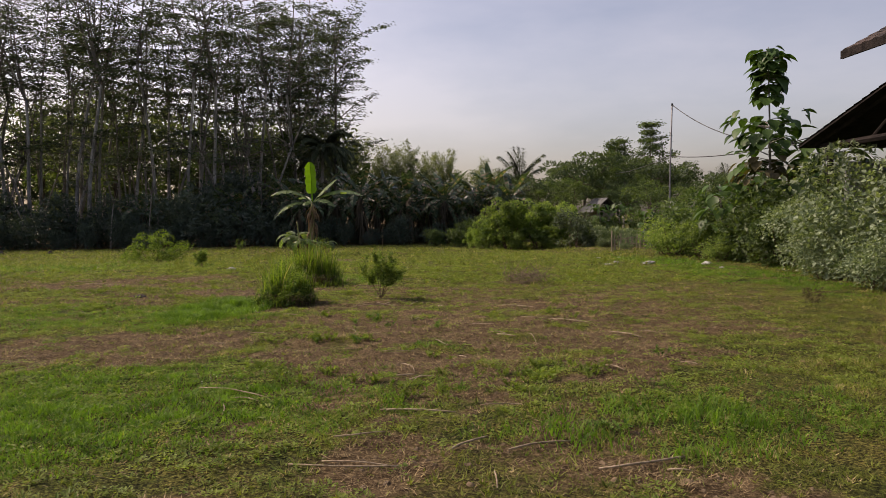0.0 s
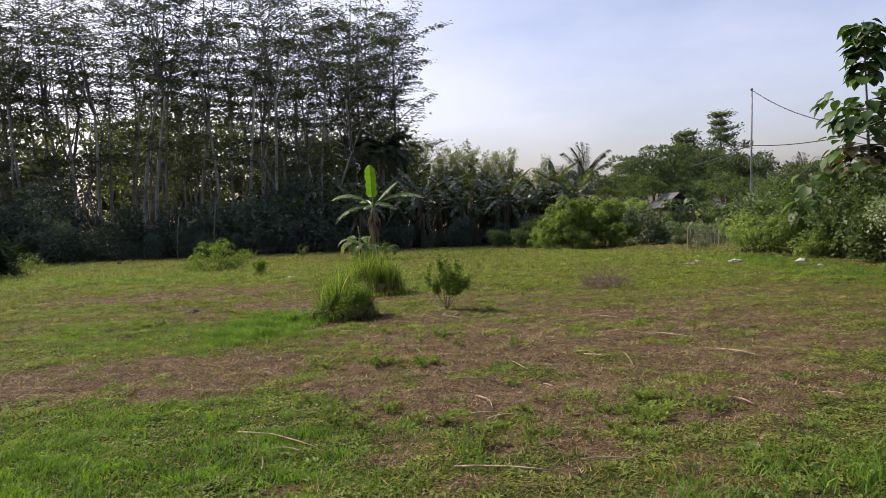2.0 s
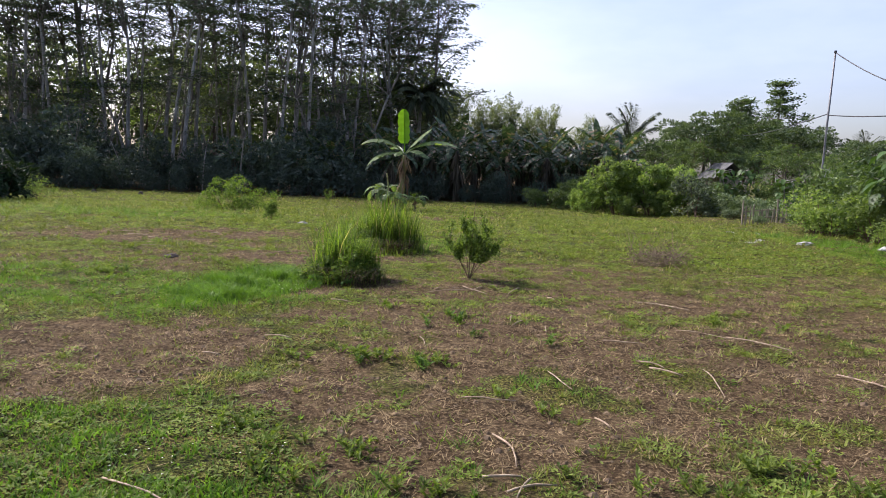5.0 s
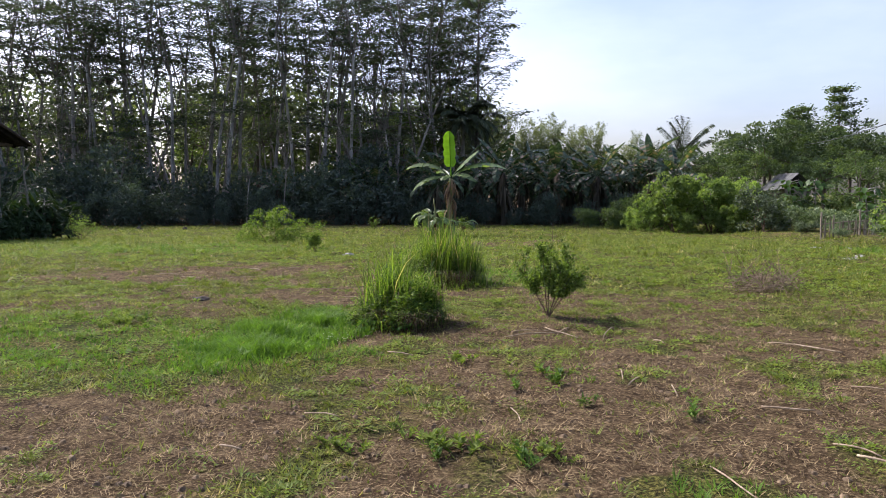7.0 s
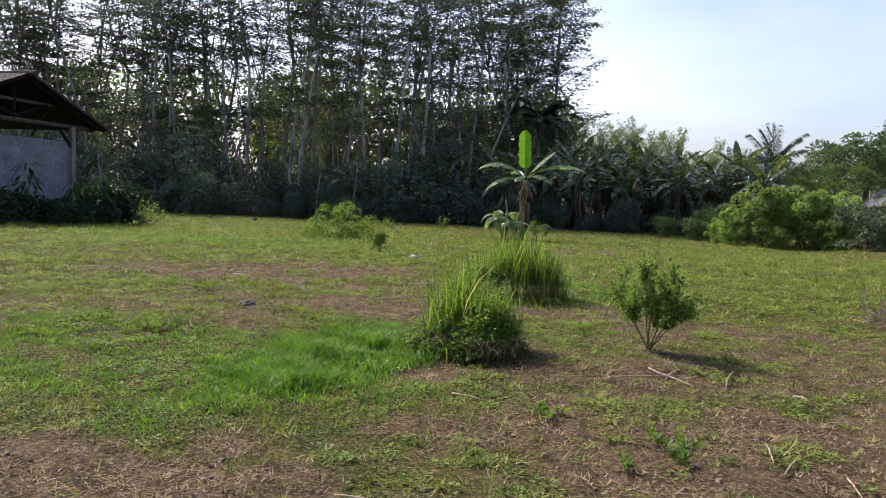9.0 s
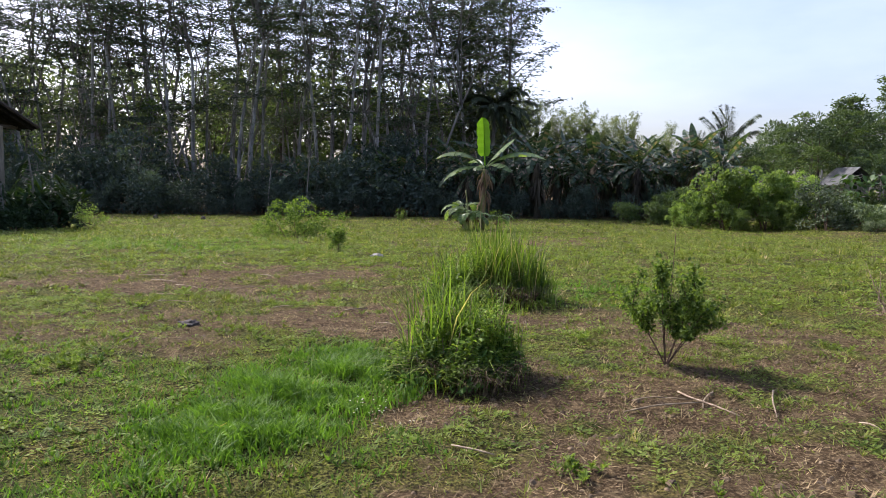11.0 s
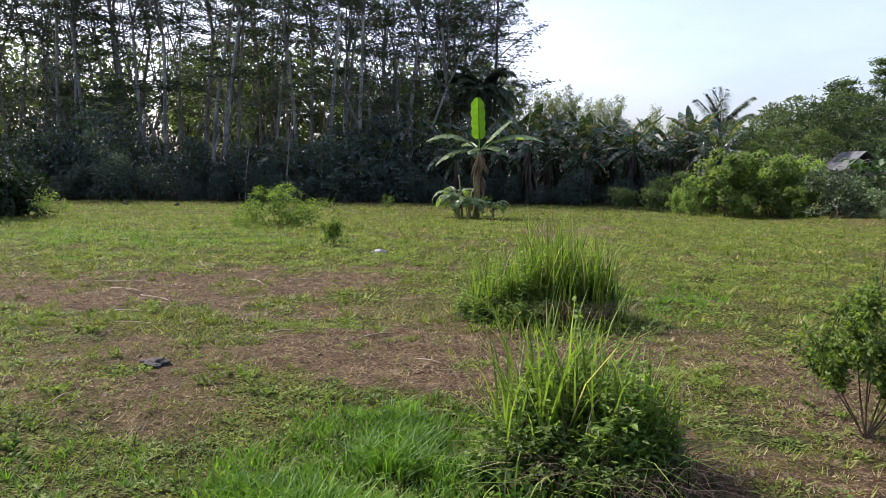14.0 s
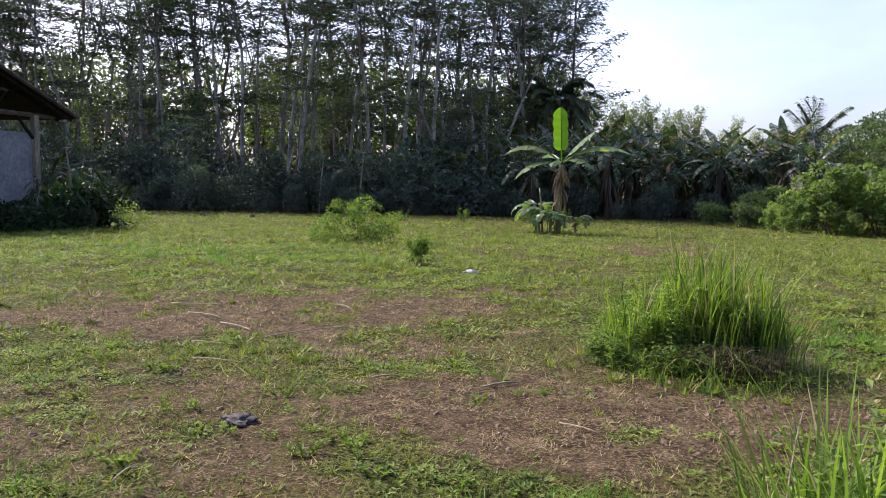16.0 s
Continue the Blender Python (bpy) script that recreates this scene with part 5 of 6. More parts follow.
# woods and bamboo beyond
r = np.random.default_rng(141)
far = Geo()
for n in range(70):
    x, y = -95 + n * 1.02 * 1.25, r.uniform(90, 108)
    for z in (2.5, 6.0, 9.5, 12.5, 15.0) if x < -24 else (2.5, 6.0, 9.5, 12.0):
        crown(far, r, (x + r.normal(), y, z + r.normal()), (3.8, 3.2, 2.8), 185 if z < 11.9 else 70, 0.95, 0.5, 12)
bamboo = Geo()
for n in range(34):
    x, y = -9 + n * 0.78 + r.normal() * 0.5, r.uniform(100, 112)
    top = (12.0 if x < 2 else 12.0 - 0.32 * (x - 2)) + r.normal() * 0.9
    for m in range(6):
        a, far_out = r.random() * 6.28, r.uniform(0.3, 2.4)
        tip = np.array([x + math.cos(a) * far_out, y + math.sin(a) * far_out, top - 0.5 * far_out ** 2 * r.random()])
        w = np.linspace(0, 1, 110)[r.integers(0, 110, 110)][:, None]
        p = np.array([x, y, top - 4.2]) * (1 - w) + tip * w + np.array([0, 0, 0.8]) * (w * (1 - w)) + r.normal(size=(110, 3)) * np.array([0.16, 0.16, 0.12])
        b = r.random(110) * 6.28
        bamboo.leaves(p, np.stack([np.cos(b), np.sin(b), r.uniform(-0.9, 0.2, 110)], 1), np.tile([0.0, 0.0, 1.0], (110, 1)), r.uniform(0.3, 0.6, 110), r.uniform(0.09, 0.16, 110))
    crown(far, r, (x, y, top - 5.4), (2.6, 2.4, 2.6), 260, 0.6, 0.26, 8)
for n in range(44):
    x, y = r.uniform(20, 110), r.uniform(105, 125)
    crown(far, r, (x, y, r.uniform(2.5, 6.5)), (4.5, 3.5, 3.2), 340, 0.75, 0.36, 8)
# both take leaf colours paled for distance haze
stand_in(bamboo, BAMBOOLEAF, "far_bamboo", "feathery bamboo tops in the distance, paled for haze", "bamboo")
stand_in(far, FARLEAF, "far_woods", "green woods in the distance, paled for sun and haze", "woods")
poles = Geo()
for n in range(80):
    x, y = r.uniform(-95, 70), r.uniform(92, 118)
    poles.tube(np.array([(x, y, -0.8), (x + r.normal() * 0.3, y, 4.5), (x + r.normal() * 0.6, y, 8.5 if x < 0 else 5.0)]), [0.16, 0.12, 0.06], 5)
stand_in(poles, BARK, "far_trunks", "thin pale trunks in the distant woods", "trunks")


# ---- palms ----
def palm(seed, height, fronds, length, label, group="", leaf=PALMLEAF, bark=BARK, lift=(30, 90), curl=55):
    r = np.random.default_rng(seed)
    root = thing("palm_tree", (0, 0, 0), label, "palm tree", group)
    stem = Geo().tube(np.stack([0.25 * np.linspace(0, 1, 8) ** 2, 0 * np.linspace(0, 1, 8), np.linspace(-0.2, height, 8)], 1), np.linspace(0.2, 0.14, 8), 8)
    part("trunk", stem, bark, root, "", True)
    for m in range(fronds):
        heading, rise = m * 137.5, r.uniform(*lift)
        size = length * r.uniform(0.85, 1.1)
        u = np.linspace(0, 1, 18)
        angle = radians(rise) - radians(curl + 45 * r.random()) * u ** 1.4
        c, s = math.cos(radians(heading)), math.sin(radians(heading))
        hor, ver = np.cumsum(np.cos(angle)) * size / 17, np.cumsum(np.sin(angle)) * size / 17
        line = np.array([0.25, 0, height]) + np.stack([hor * c, hor * s, ver], 1)
        geo = Geo().tube(line, np.linspace(0.035, 0.006, 18), 4)
        for side in (1, -1):
            n = 70
            k = r.uniform(0.12, 1, n)
            f = np.clip(k * 17, 0, 16.99)
            p = line[f.astype(int)] + (line[f.astype(int) + 1] - line[f.astype(int)]) * (f % 1)[:, None]
            t = unit(np.gradient(line, axis=0))[f.astype(int)]
            d = t * 0.7 + side * 0.9 * np.array([-s, c, 0.0]) + np.array([0, 0, -0.6])
            geo.leaves(p, d, np.tile([0.0, 0.0, 1.0], (n, 1)), (0.95 - 0.5 * np.abs(k - 0.45)) * length * 0.26, np.full(n, 0.1), 0.1, 0.15)
        part("frond", geo, leaf, root)
    return root


coco = palm(151, 4.3, 15, 3.5, "dark coconut palm with ragged upright fronds", "coconut palms", lift=(52, 100), curl=16)
coco.matrix_basis = at(11.6, 67.0)
put_copy(coco, at(10.6, 70.0, 100, 0.8))
put_copy(coco, at(30.5, 78.0, 60, 0.85))
put_copy(coco, at(33.5, 80.0, 190, 0.95))
put_copy(coco, at(36.5, 78.5, 300, 0.9))
dark_palm = palm(152, 8.6, 40, 3.3, "dark palm with hanging fronds among tall trees", lift=(-25, 75), curl=60)
dark_palm.matrix_basis = at(-6.6, 70.2)
q = random.Random(21)
for n in range(14):
    x = -11 - n * 3.1 + q.gauss(0, 0.6)
    put_copy(thin_tree, at(x, 57.4 + 0.16 * x + q.uniform(0, 2.0), q.random() * 360, q.uniform(0.38, 0.6)))


# ---- trees and bushes to the east ----
def round_tree(seed, height, radius, leaves, leaf, material, label, group="", low=0.35):
    r = np.random.default_rng(seed)
    root = thing("broadleaf_tree", (0, 0, 0), label, "tree", group)
    top, trunk = Geo(), Geo()
    mids = crown(top, r, (0, 0, height * (0.5 + low / 2)), (radius, radius, height * (1 - low) / 2), leaves, leaf, leaf * 0.45, 26, 0.2, 1.0, 0.6)
    line = np.stack([0.1 * np.sin(np.linspace(0, 3, 7)), 0 * np.linspace(0, 1, 7), np.linspace(-0.2, height * 0.62, 7)], 1)
    trunk.tube(line, np.linspace(0.035, 0.014, 7) * height * 0.7, 8)
    for e in mids[:7]:
        s = line[r.integers(3, 7)]
        part("limb", Geo().tube(np.array([s, s * 0.5 + e * 0.5 + [0, 0, 0.15], e]), [0.05, 0.035, 0.015], 5), DARKBARK, root)
    part("trunk", trunk, DARKBARK, root, "", True)
    part("crown", top, material, root)
    return root


def tiered_tree(seed, height, label):
    r = np.random.default_rng(seed)
    root = thing("tiered_tree", (0, 0, 0), label, "tree")
    trunk, top = Geo(), Geo()
    trunk.tube(np.array([(0, 0, -0.2), (0.05, 0, height * 0.5), (0, 0, height)]), [0.16, 0.1, 0.02], 7)
    for n, z in enumerate(np.linspace(height * 0.34, height * 0.97, 10)):
        reach = (1 - (z / height - 0.34) / 0.74) * height * 0.34 * r.uniform(0.75, 1.15) + 0.3
        for m in range(5):
            a = m * 1.256 + n * 0.7 + r.normal() * 0.3
            size = reach * r.uniform(0.45, 1.15)
            e = np.array([math.cos(a) * size, math.sin(a) * size, z + size * r.uniform(0.05, 0.4)])
            part("limb", Geo().tube(np.array([(0, 0, z), e * [0.5, 0.5, 0] + [0, 0, z + size * 0.08], e]), [0.035, 0.025, 0.01], 4), DARKBARK, root)
            for g in (0.55, 1.0):
                k = 46
                c = np.array([0, 0, z]) + (e - [0, 0, z]) * g
                p = c + r.normal(size=(k, 3)) * np.array([0.3, 0.3, 0.17])
                b = r.random(k) * 6.28
                top.leaves(p, np.stack([np.cos(b), np.sin(b), r.uniform(-0.3, 0.8, k)], 1), unit(np.array([0, 0, 1.0]) + 0.5 * r.normal(size=(k, 3))), r.uniform(0.2, 0.4, k), r.uniform(0.12, 0.22, k))
    part("trunk", trunk, DARKBARK, root, "", True)
    part("crown", top, TREELEAF, root)
    return root


young = round_tree(165, 11.5, 1.9, 1000, 0.5, VINE, "thin young tree with light leaves between tall trunks", "young trees of the wood", 0.2)
r = random.Random(18)
for n in range(14):
    m = at(-10 - n * 4.0 + r.gauss(0, 1), r.uniform(62, 88), r.random() * 360, r.uniform(0.65, 1.1))
    if n == 0:
        young.matrix_basis = m
    else:
        put_copy(young, m)

fir = tiered_tree(161, 11.7, "slender dark tree with branches in tiers")
fir.matrix_basis = at(28.2, 78.0)
small_fir = tiered_tree(162, 9.6, "young dark tree with sparse tiered branches")
small_fir.matrix_basis = at(24.0, 76.0)
mango = round_tree(163, 6.9, 3.3, 4200, 0.30, TREELEAF, "dense round dark green tree behind bushes", "trees behind the fence")
mango.matrix_basis = at(15.4, 57.0)
airy = round_tree(164, 5.5, 2.4, 2300, 0.25, VINE, "loose green tree behind bushes", "trees behind the fence")
airy.matrix_basis = at(18.6, 58.0)
r = random.Random(16)
for x, y, size, kind in ((20.5, 60, 1.0, mango), (23.5, 63, 1.05, mango), (12.6, 60.5, 0.72, airy), (13.4, 52, 0.78, airy), (18.0, 53, 0.62, mango), (26.0, 66, 0.95, mango), (10.6, 63.0, 0.85, mango),
                         (30.0, 68, 0.85, airy), (34, 70, 0.95, mango), (22.0, 52, 0.7, airy), (26.5, 55, 0.75, mango), (38, 66, 0.9, airy), (17.5, 44.0, 0.55, airy), (44, 70, 1.0, mango),
                         (14.5, 64.5, 0.95, airy), (21.5, 45.5, 0.5, mango), (8.2, 62.5, 0.6, airy), (15.8, 42.8, 0.72, airy), (21.5, 76, 1.25, mango), (18.5, 74, 1.0, mango)):
    put_copy(kind, at(x, y, r.random() * 360, size))

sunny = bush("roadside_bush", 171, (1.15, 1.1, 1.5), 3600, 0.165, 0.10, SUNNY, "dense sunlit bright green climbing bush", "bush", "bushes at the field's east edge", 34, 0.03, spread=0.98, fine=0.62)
sunny.matrix_basis = at(7.4, 45.2, 0, 1.22)
for x, y, size in ((9.35, 45.2, 1.2), (6.3, 46.0, 0.8), (8.4, 46.6, 1.0), (10.5, 45.8, 0.95), (5.5, 47.2, 0.55), (11.6, 47.2, 1.05), (7.9, 44.0, 0.45), (10.0, 43.9, 0.6)):
    put_copy(sunny, at(x, y, r.random() * 360, size, 0.08))
dull = bush("roadside_bush", 172, (1.2, 1.0, 0.9), 2000, 0.16, 0.09, VINE, "dark green rounded bush at the field's edge", "bush", "bushes at the field's east edge", 13, 0.03)
dull.matrix_basis = at(12.0, 44.0, 0, 1.1)
for x, y, size in ((4.6, 49.5, 0.85), (3.2, 51.5, 0.8), (12.9, 45.5, 0.95), (12.6, 40.5, 0.55), (5.4, 52.0, 1.1), (14.5, 47.0, 1.1), (7.6, 49.5, 1.3), (15.5, 41.5, 0.9), (6.6, 54.0, 1.4), (17.5, 49, 1.2), (13.2, 48.0, 1.05)):
    put_copy(dull, at(x, y, r.random() * 360, size, 0.06))
grey_bush = bush("roadside_bush", 177, (1.35, 1.1, 1.15), 2200, 0.15, 0.09, GREYGREEN, "dark grey-green rounded bush with thick leaves", "bush", "bushes at the field's east edge", 30, 0.03, spread=0.95, fine=0.65)
grey_bush.matrix_basis = at(10.95, 42.0, 0, 1.08)
pale_bush = bush("flowering_bush", 173, (0.9, 0.8, 0.65), 1500, 0.12, 0.07, PALE, "pale grey-green bush by the field's edge", "bush", "pale bushes", 14, 0.02)
pale_bush.matrix_basis = at(13.0, 41.6, 0, 1.25)
for x, y, size in ((11.3, 33.2, 0.42), (12.9, 33.5, 0.5), (12.0, 39.0, 0.6), (13.4, 38.4, 0.75), (12.4, 36.8, 0.55), (14.4, 37.5, 0.8), (14.4, 41.0, 1.1)):
    put_copy(pale_bush, at(x, y, r.random() * 360, size, 0.05))

vine = bush("vine_thicket", 174, (1.3, 1.2, 1.05), 3700, 0.12, 0.075, VINE, "dense green vine thicket along the fence", "bush", "thicket along the east side", 40, 0.03, spread=0.95, fine=0.6)
vine.matrix_basis = at(11.9, 21.6)
for x, y, size in ((11.9, 23.2, 0.95), (12.0, 25.0, 1.15), (12.2, 27.0, 1.4), (12.9, 28.4, 1.45), (12.4, 21.2, 1.55), (13.4, 20.2, 1.5), (13.8, 22.6, 1.35), (13.9, 25.2, 1.2), (14.6, 28.0, 1.1), (11.6, 19.6, 1.0), (15.2, 31.0, 1.1)):
    put_copy(vine, at(x, y, r.random() * 360, size, 0.08))
bright_vine = bush("vine_thicket", 175, (1.1, 1.0, 0.85), 2600, 0.11, 0.07, SUNNY, "sunlit yellow-green vine bush in the thicket", "bush", "thicket along the east side", 22, 0.03)
bright_vine.matrix_basis = at(11.2, 24.1)
for x, y, size in ((11.0, 26.4, 1.0), (11.2, 28.0, 1.05), (10.9, 22.3, 0.6), (12.6, 30.4, 0.75)):
    put_copy(bright_vine, at(x, y, r.random() * 360, size, 0.06))
hedge = bush("pale_hedge", 176, (1.3, 1.25, 1.15), 4300, 0.10, 0.066, PALE, "tall hedge of small pale grey-green leaves", "hedge", "pale hedge on the east side", 30, 0.03)
hedge.matrix_basis = at(11.0, 16.6)
for x, y, size in ((11.1, 14.6, 1.35), (11.3, 12.4, 1.55), (11.4, 10.2, 1.6), (11.8, 18.2, 1.05), (10.2, 15.4, 0.62), (10.0, 13.2, 0.66), (10.0, 11.3, 0.7), (12.7, 14.6, 1.8), (12.6, 17.0, 1.7)):
    put_copy(hedge, at(x, y, r.random() * 360, size, 0.08))


# big-leaved sapling
def broad_sapling(seed, height, rows, label, slim=0.36):
    rr = np.random.default_rng(seed)
    root = thing("broadleaf_sapling", (0, 0, 0), label, "sapling", "big-leaved saplings")
    u = np.linspace(0, 1, 9)
    part("stem", Geo().tube(np.stack([0.06 * np.sin(u * 4), 0 * u, -0.1 + (height + 0.1) * u], 1), np.linspace(0.06, 0.015, 9), 7), BARK, root, "", True)
    for z0, z1, count, reach, size, material in rows:
        n = count
        z = rr.uniform(z0, z1, n)
        a = rr.random(n) * 6.28
        d0 = reach * rr.uniform(0.15, 1.0, n)
        p = np.stack([np.cos(a) * d0, np.sin(a) * d0, z], 1)
        for m in range(0, n, 3):
            part("twig", Geo().tube(np.array([(0, 0, z[m] - 0.25 * d0[m]), p[m]]), [0.016, 0.008], 4), BARK, root)
        for m in range(n):
            d = np.array([math.cos(a[m]), math.sin(a[m]), rr.uniform(-1.1, 0.1)])
            d /= np.linalg.norm(d)
            s = np.cross(d, [0, 0, 1.0])
            s /= np.linalg.norm(s)
            nn = np.cross(s, d)
            L = size * rr.uniform(0.7, 1.15)
            t = np.linspace(0, 1, 6)
            w = L * slim * np.array([0.15, 0.8, 1.0, 0.85, 0.5, 0.02])
            mid = p[m] + d * (t * L)[:, None] - nn * (0.25 * L * t ** 2)[:, None]
            v = np.stack([mid - s * w[:, None] + nn * (w * 0.3)[:, None], mid, mid + s * w[:, None] + nn * (w * 0.3)[:, None]], 1)
            q = []
            for g in range(5):
                q += [(g * 3, g * 3 + 1, g * 3 + 4, g * 3 + 3), (g * 3 + 1, g * 3 + 2, g * 3 + 5, g * 3 + 4)]
            part("leaf", Geo().add(v, q), material, root, "", True)
    return root


teak = broad_sapling(181, 7.0, ((5.2, 7.0, 105, 0.38, 0.48, TEAK), (3.5, 4.9, 96, 1.3, 0.46, TEAK), (2.5, 3.5, 46, 1.1, 0.46, WITHERED), (2.2, 3.4, 34, 1.3, 0.46, TEAK)),
                    "tall thin sapling with very large drooping leaves", 0.44)
teak.matrix_basis = at(12.75, 22.8)
low_teak = broad_sapling(182, 2.9, ((1.9, 2.9, 34, 0.8, 0.55, TEAK), (1.2, 2.2, 20, 0.8, 0.55, TEAK)), "short sapling with very large leaves in thicket")
low_teak.matrix_basis = at(11.6, 23.8, 0, 0.9)
put_copy(low_teak, at(14.2, 22.0, 80, 1.35))
papaya = broad_sapling(183, 1.9, ((1.2, 1.9, 40, 0.55, 0.3, TEAK), (0.7, 1.3, 26, 0.5, 0.28, TEAK)), "low plant with large drooping leaves by the fence")
papaya.matrix_basis = at(12.6, 34.4)
for x, y, size in ((13.4, 35.5, 0.95), (14.6, 34.5, 0.8), (13.75, 46.5, 1.35), (15.2, 46.8, 1.35)):
    put_copy(papaya, at(x, y, r.random() * 360, size))

# ---- fence ----
fence = thing("bamboo_fence", (0, 0, 0), "low broken fence of old upright bamboo pieces", "fence")
rr = np.random.default_rng(191)
for n in range(26):
    x = 10.8 + n * 0.115 + rr.normal() * 0.03
    y = 33.6 + 0.12 * (x - 10.8)
    z, h = gz(x, y), rr.uniform(0.5, 0.85)
    part("picket", Geo().tube(np.array([(x, y, z - 0.1), (x + rr.normal() * 0.04, y, z + h)]), [0.022, 0.02], 6), BAMBOO, fence)
for h in (0.25, 0.55):
    x = np.linspace(10.7, 13.8, 7)
    y = 33.63 + 0.12 * (x - 10.8)
    part("rail", Geo().tube(np.stack([x, y, ground_z(x, y) + h], 1), np.full(7, 0.025), 6), BAMBOO, fence)
for x in (10.75, 12.2, 13.75):
    y = 33.7 + 0.12 * (x - 10.8)
    part("post", Geo().tube(np.array([(x, y, gz(x, y) - 0.2), (x, y, gz(x, y) + 1.0)]), [0.04, 0.035], 7), BAMBOO, fence)

# ---- pole and wires ----
px, py = 12.0, 29.6
pz = gz(px, py)
pole = thing("utility_pole", (px, py, pz), "thin metal pole with a box and cables", "pole")
part("shaft", Geo().tube(np.array([(0, 0, -0.3), (0.0, 0, 1.5), (0.03, 0, 3.5), (0.1, 0, 6.1 - pz)]), [0.042, 0.04, 0.036, 0.03], 9), STEEL, pole, "", True)
part("cap", Geo().tube(np.array([(0.1, 0, 6.08 - pz), (0.1, 0, 6.16 - pz)]), [0.05, 0.045], 9), CABLE, pole)
part("meter_box", Geo().box((0.02, -0.12, 1.78 - pz), (0.24, -0.03, 2.08 - pz)), BOXGREY, pole, "small pale grey box on the pole")


def cable(name, a, b, sag, label):
    u = np.linspace(0, 1, 20)[:, None]
    line = np.asarray(a) * (1 - u) + np.asarray(b) * u - np.array([0, 0, 1]) * sag * 4 * u * (1 - u)
    ob = new(name, Geo().tube(line - line[0], np.full(20, 0.018), 5).mesh(name, CABLE, True))
    ob.location = tuple(line[0])
    return tagged(ob, label, "cable")


cable("overhead_cable", (px + 0.1, py, 6.1), (13.3, 21.2, 3.7), 0.55, "black cable hanging from the pole to a house")
cable("overhead_cable", (px + 0.04, py, 3.95), (13.4, 21.0, 3.9), 0.25, "black cable strung from the pole to a house")
cable("overhead_cable", (px + 0.04, py, 4.0), (24.0, 84.0, 6.8), 0.6, "black cable strung from the pole across trees")


# ---- houses ----
def tiled_slope(root, a, b, c, d, rows, columns):
    """Clay tiles from eave a-b up to ridge d-c, each row lapping the one below."""
    a, b, c, d = (np.asarray(p, float) for p in (a, b, c, d))
    n = np.cross(b - a, d - a)
    n = n / np.linalg.norm(n)
    n = n if n[2] > 0 else -n
    me = None
    slope = Geo()
    across, upward = (b - a) / columns, (d - a) / rows
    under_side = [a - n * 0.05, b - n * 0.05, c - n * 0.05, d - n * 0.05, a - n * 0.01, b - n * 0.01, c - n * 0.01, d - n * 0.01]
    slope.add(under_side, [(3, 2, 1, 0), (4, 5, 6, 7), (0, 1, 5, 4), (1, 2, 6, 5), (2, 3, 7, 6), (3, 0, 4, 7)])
    # deck underside gets its deep shade from this dark colour
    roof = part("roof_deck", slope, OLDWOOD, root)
    tile = Geo()
    w = np.linspace(0, 1, 5)
    lift = np.array([0.03, 0.045, 0.02, 0.012, 0.03])
    v = []
    for k, h in ((-0.12, 0.022), (1.0, 0.0)):
        for u, z in zip(w, lift):
            v.append(across * (u * 1.04) + upward * k + n * (z + h))
    for u, z in zip(w, lift):
        v.append(across * (u * 1.04) + upward * -0.12 + n * (z - 0.004))
    tile.add(v, [(m, m + 1, m + 6, m + 5) for m in range(4)] + [(m + 10, m + 11, m + 1, m) for m in range(4)])
    me = tile.mesh("roof_tile", TILE)
    for i in range(rows):
        for j in range(columns):
            ob = new("roof_tile", me)
            ob.parent = roof
            ob.location = a + across * j + upward * i
    return roof


def beam(name, root, a, b, thick, material=OLDWOOD):
    return part(name, Geo().tube(np.array([a, b], float), [thick, thick * 0.92], 6), material, root)


# brick shed on the west side: gable towards the field
hx, y0, y1, ya = -22.0, 26.0, 32.0, 29.0
hz = gz(hx, ya)
shed = thing("brick_shed", (0, 0, 0), "open-gabled shed with bare block walls and tile roof", "house")
wall = Geo().box((hx - 0.15, y0, hz - 0.2), (hx, y1, 3.0))
wall.box((hx - 9.0, y1 - 0.15, hz - 0.2), (hx - 0.15, y1, 3.0)).box((hx - 9.0, y0, hz - 0.2), (hx - 0.15, y0 + 0.15, 3.0)).box((hx - 9.15, y0, hz - 0.2), (hx - 9.0, y1, 3.0))
wall_part = part("block_wall", wall, PLASTER, shed, "bare grey concrete block wall")
for y in (y0 + 0.12, y1 + 0.06):
    part("post", Geo().box((hx - 0.02, y - 0.11, hz - 0.2), (hx + 0.14, y + 0.11, 3.62)), TIMBER, shed)
block = Geo().box((0, 0, 0), (0.0012, 0.3985, 0.1985)).mesh("block", PLASTER)
for row in range(14):
    for col in range(15):
        y = y0 + 0.02 + col * 0.4 - (0.2 if row % 2 else 0)
        if y < y0 or y + 0.385 > y1:
            continue
        ob = new("block", block)
        ob.parent = wall_part
        ob.location = (hx + 0.0008, y, hz + 0.25 + row * 0.2)
beam("tie_beam", shed, (hx + 0.05, y0 - 0.9, 3.62), (hx + 0.05, y1 + 1.0, 3.62), 0.09, WORNWOOD)
for z, s in ((4.35, 1.9),):
    beam("collar_beam", shed, (hx + 0.05, ya - s, z), (hx + 0.05, ya + s, z), 0.07, WORNWOOD)
beam("king_post", shed, (hx + 0.05, ya, 3.62), (hx + 0.05, ya, 5.2), 0.08)
beam("strut", shed, (hx + 0.05, ya, 3.75), (hx + 0.05, ya - 1.9, 4.4), 0.06)
beam("strut", shed, (hx + 0.05, ya, 3.75), (hx + 0.05, ya + 1.9, 4.4), 0.06)
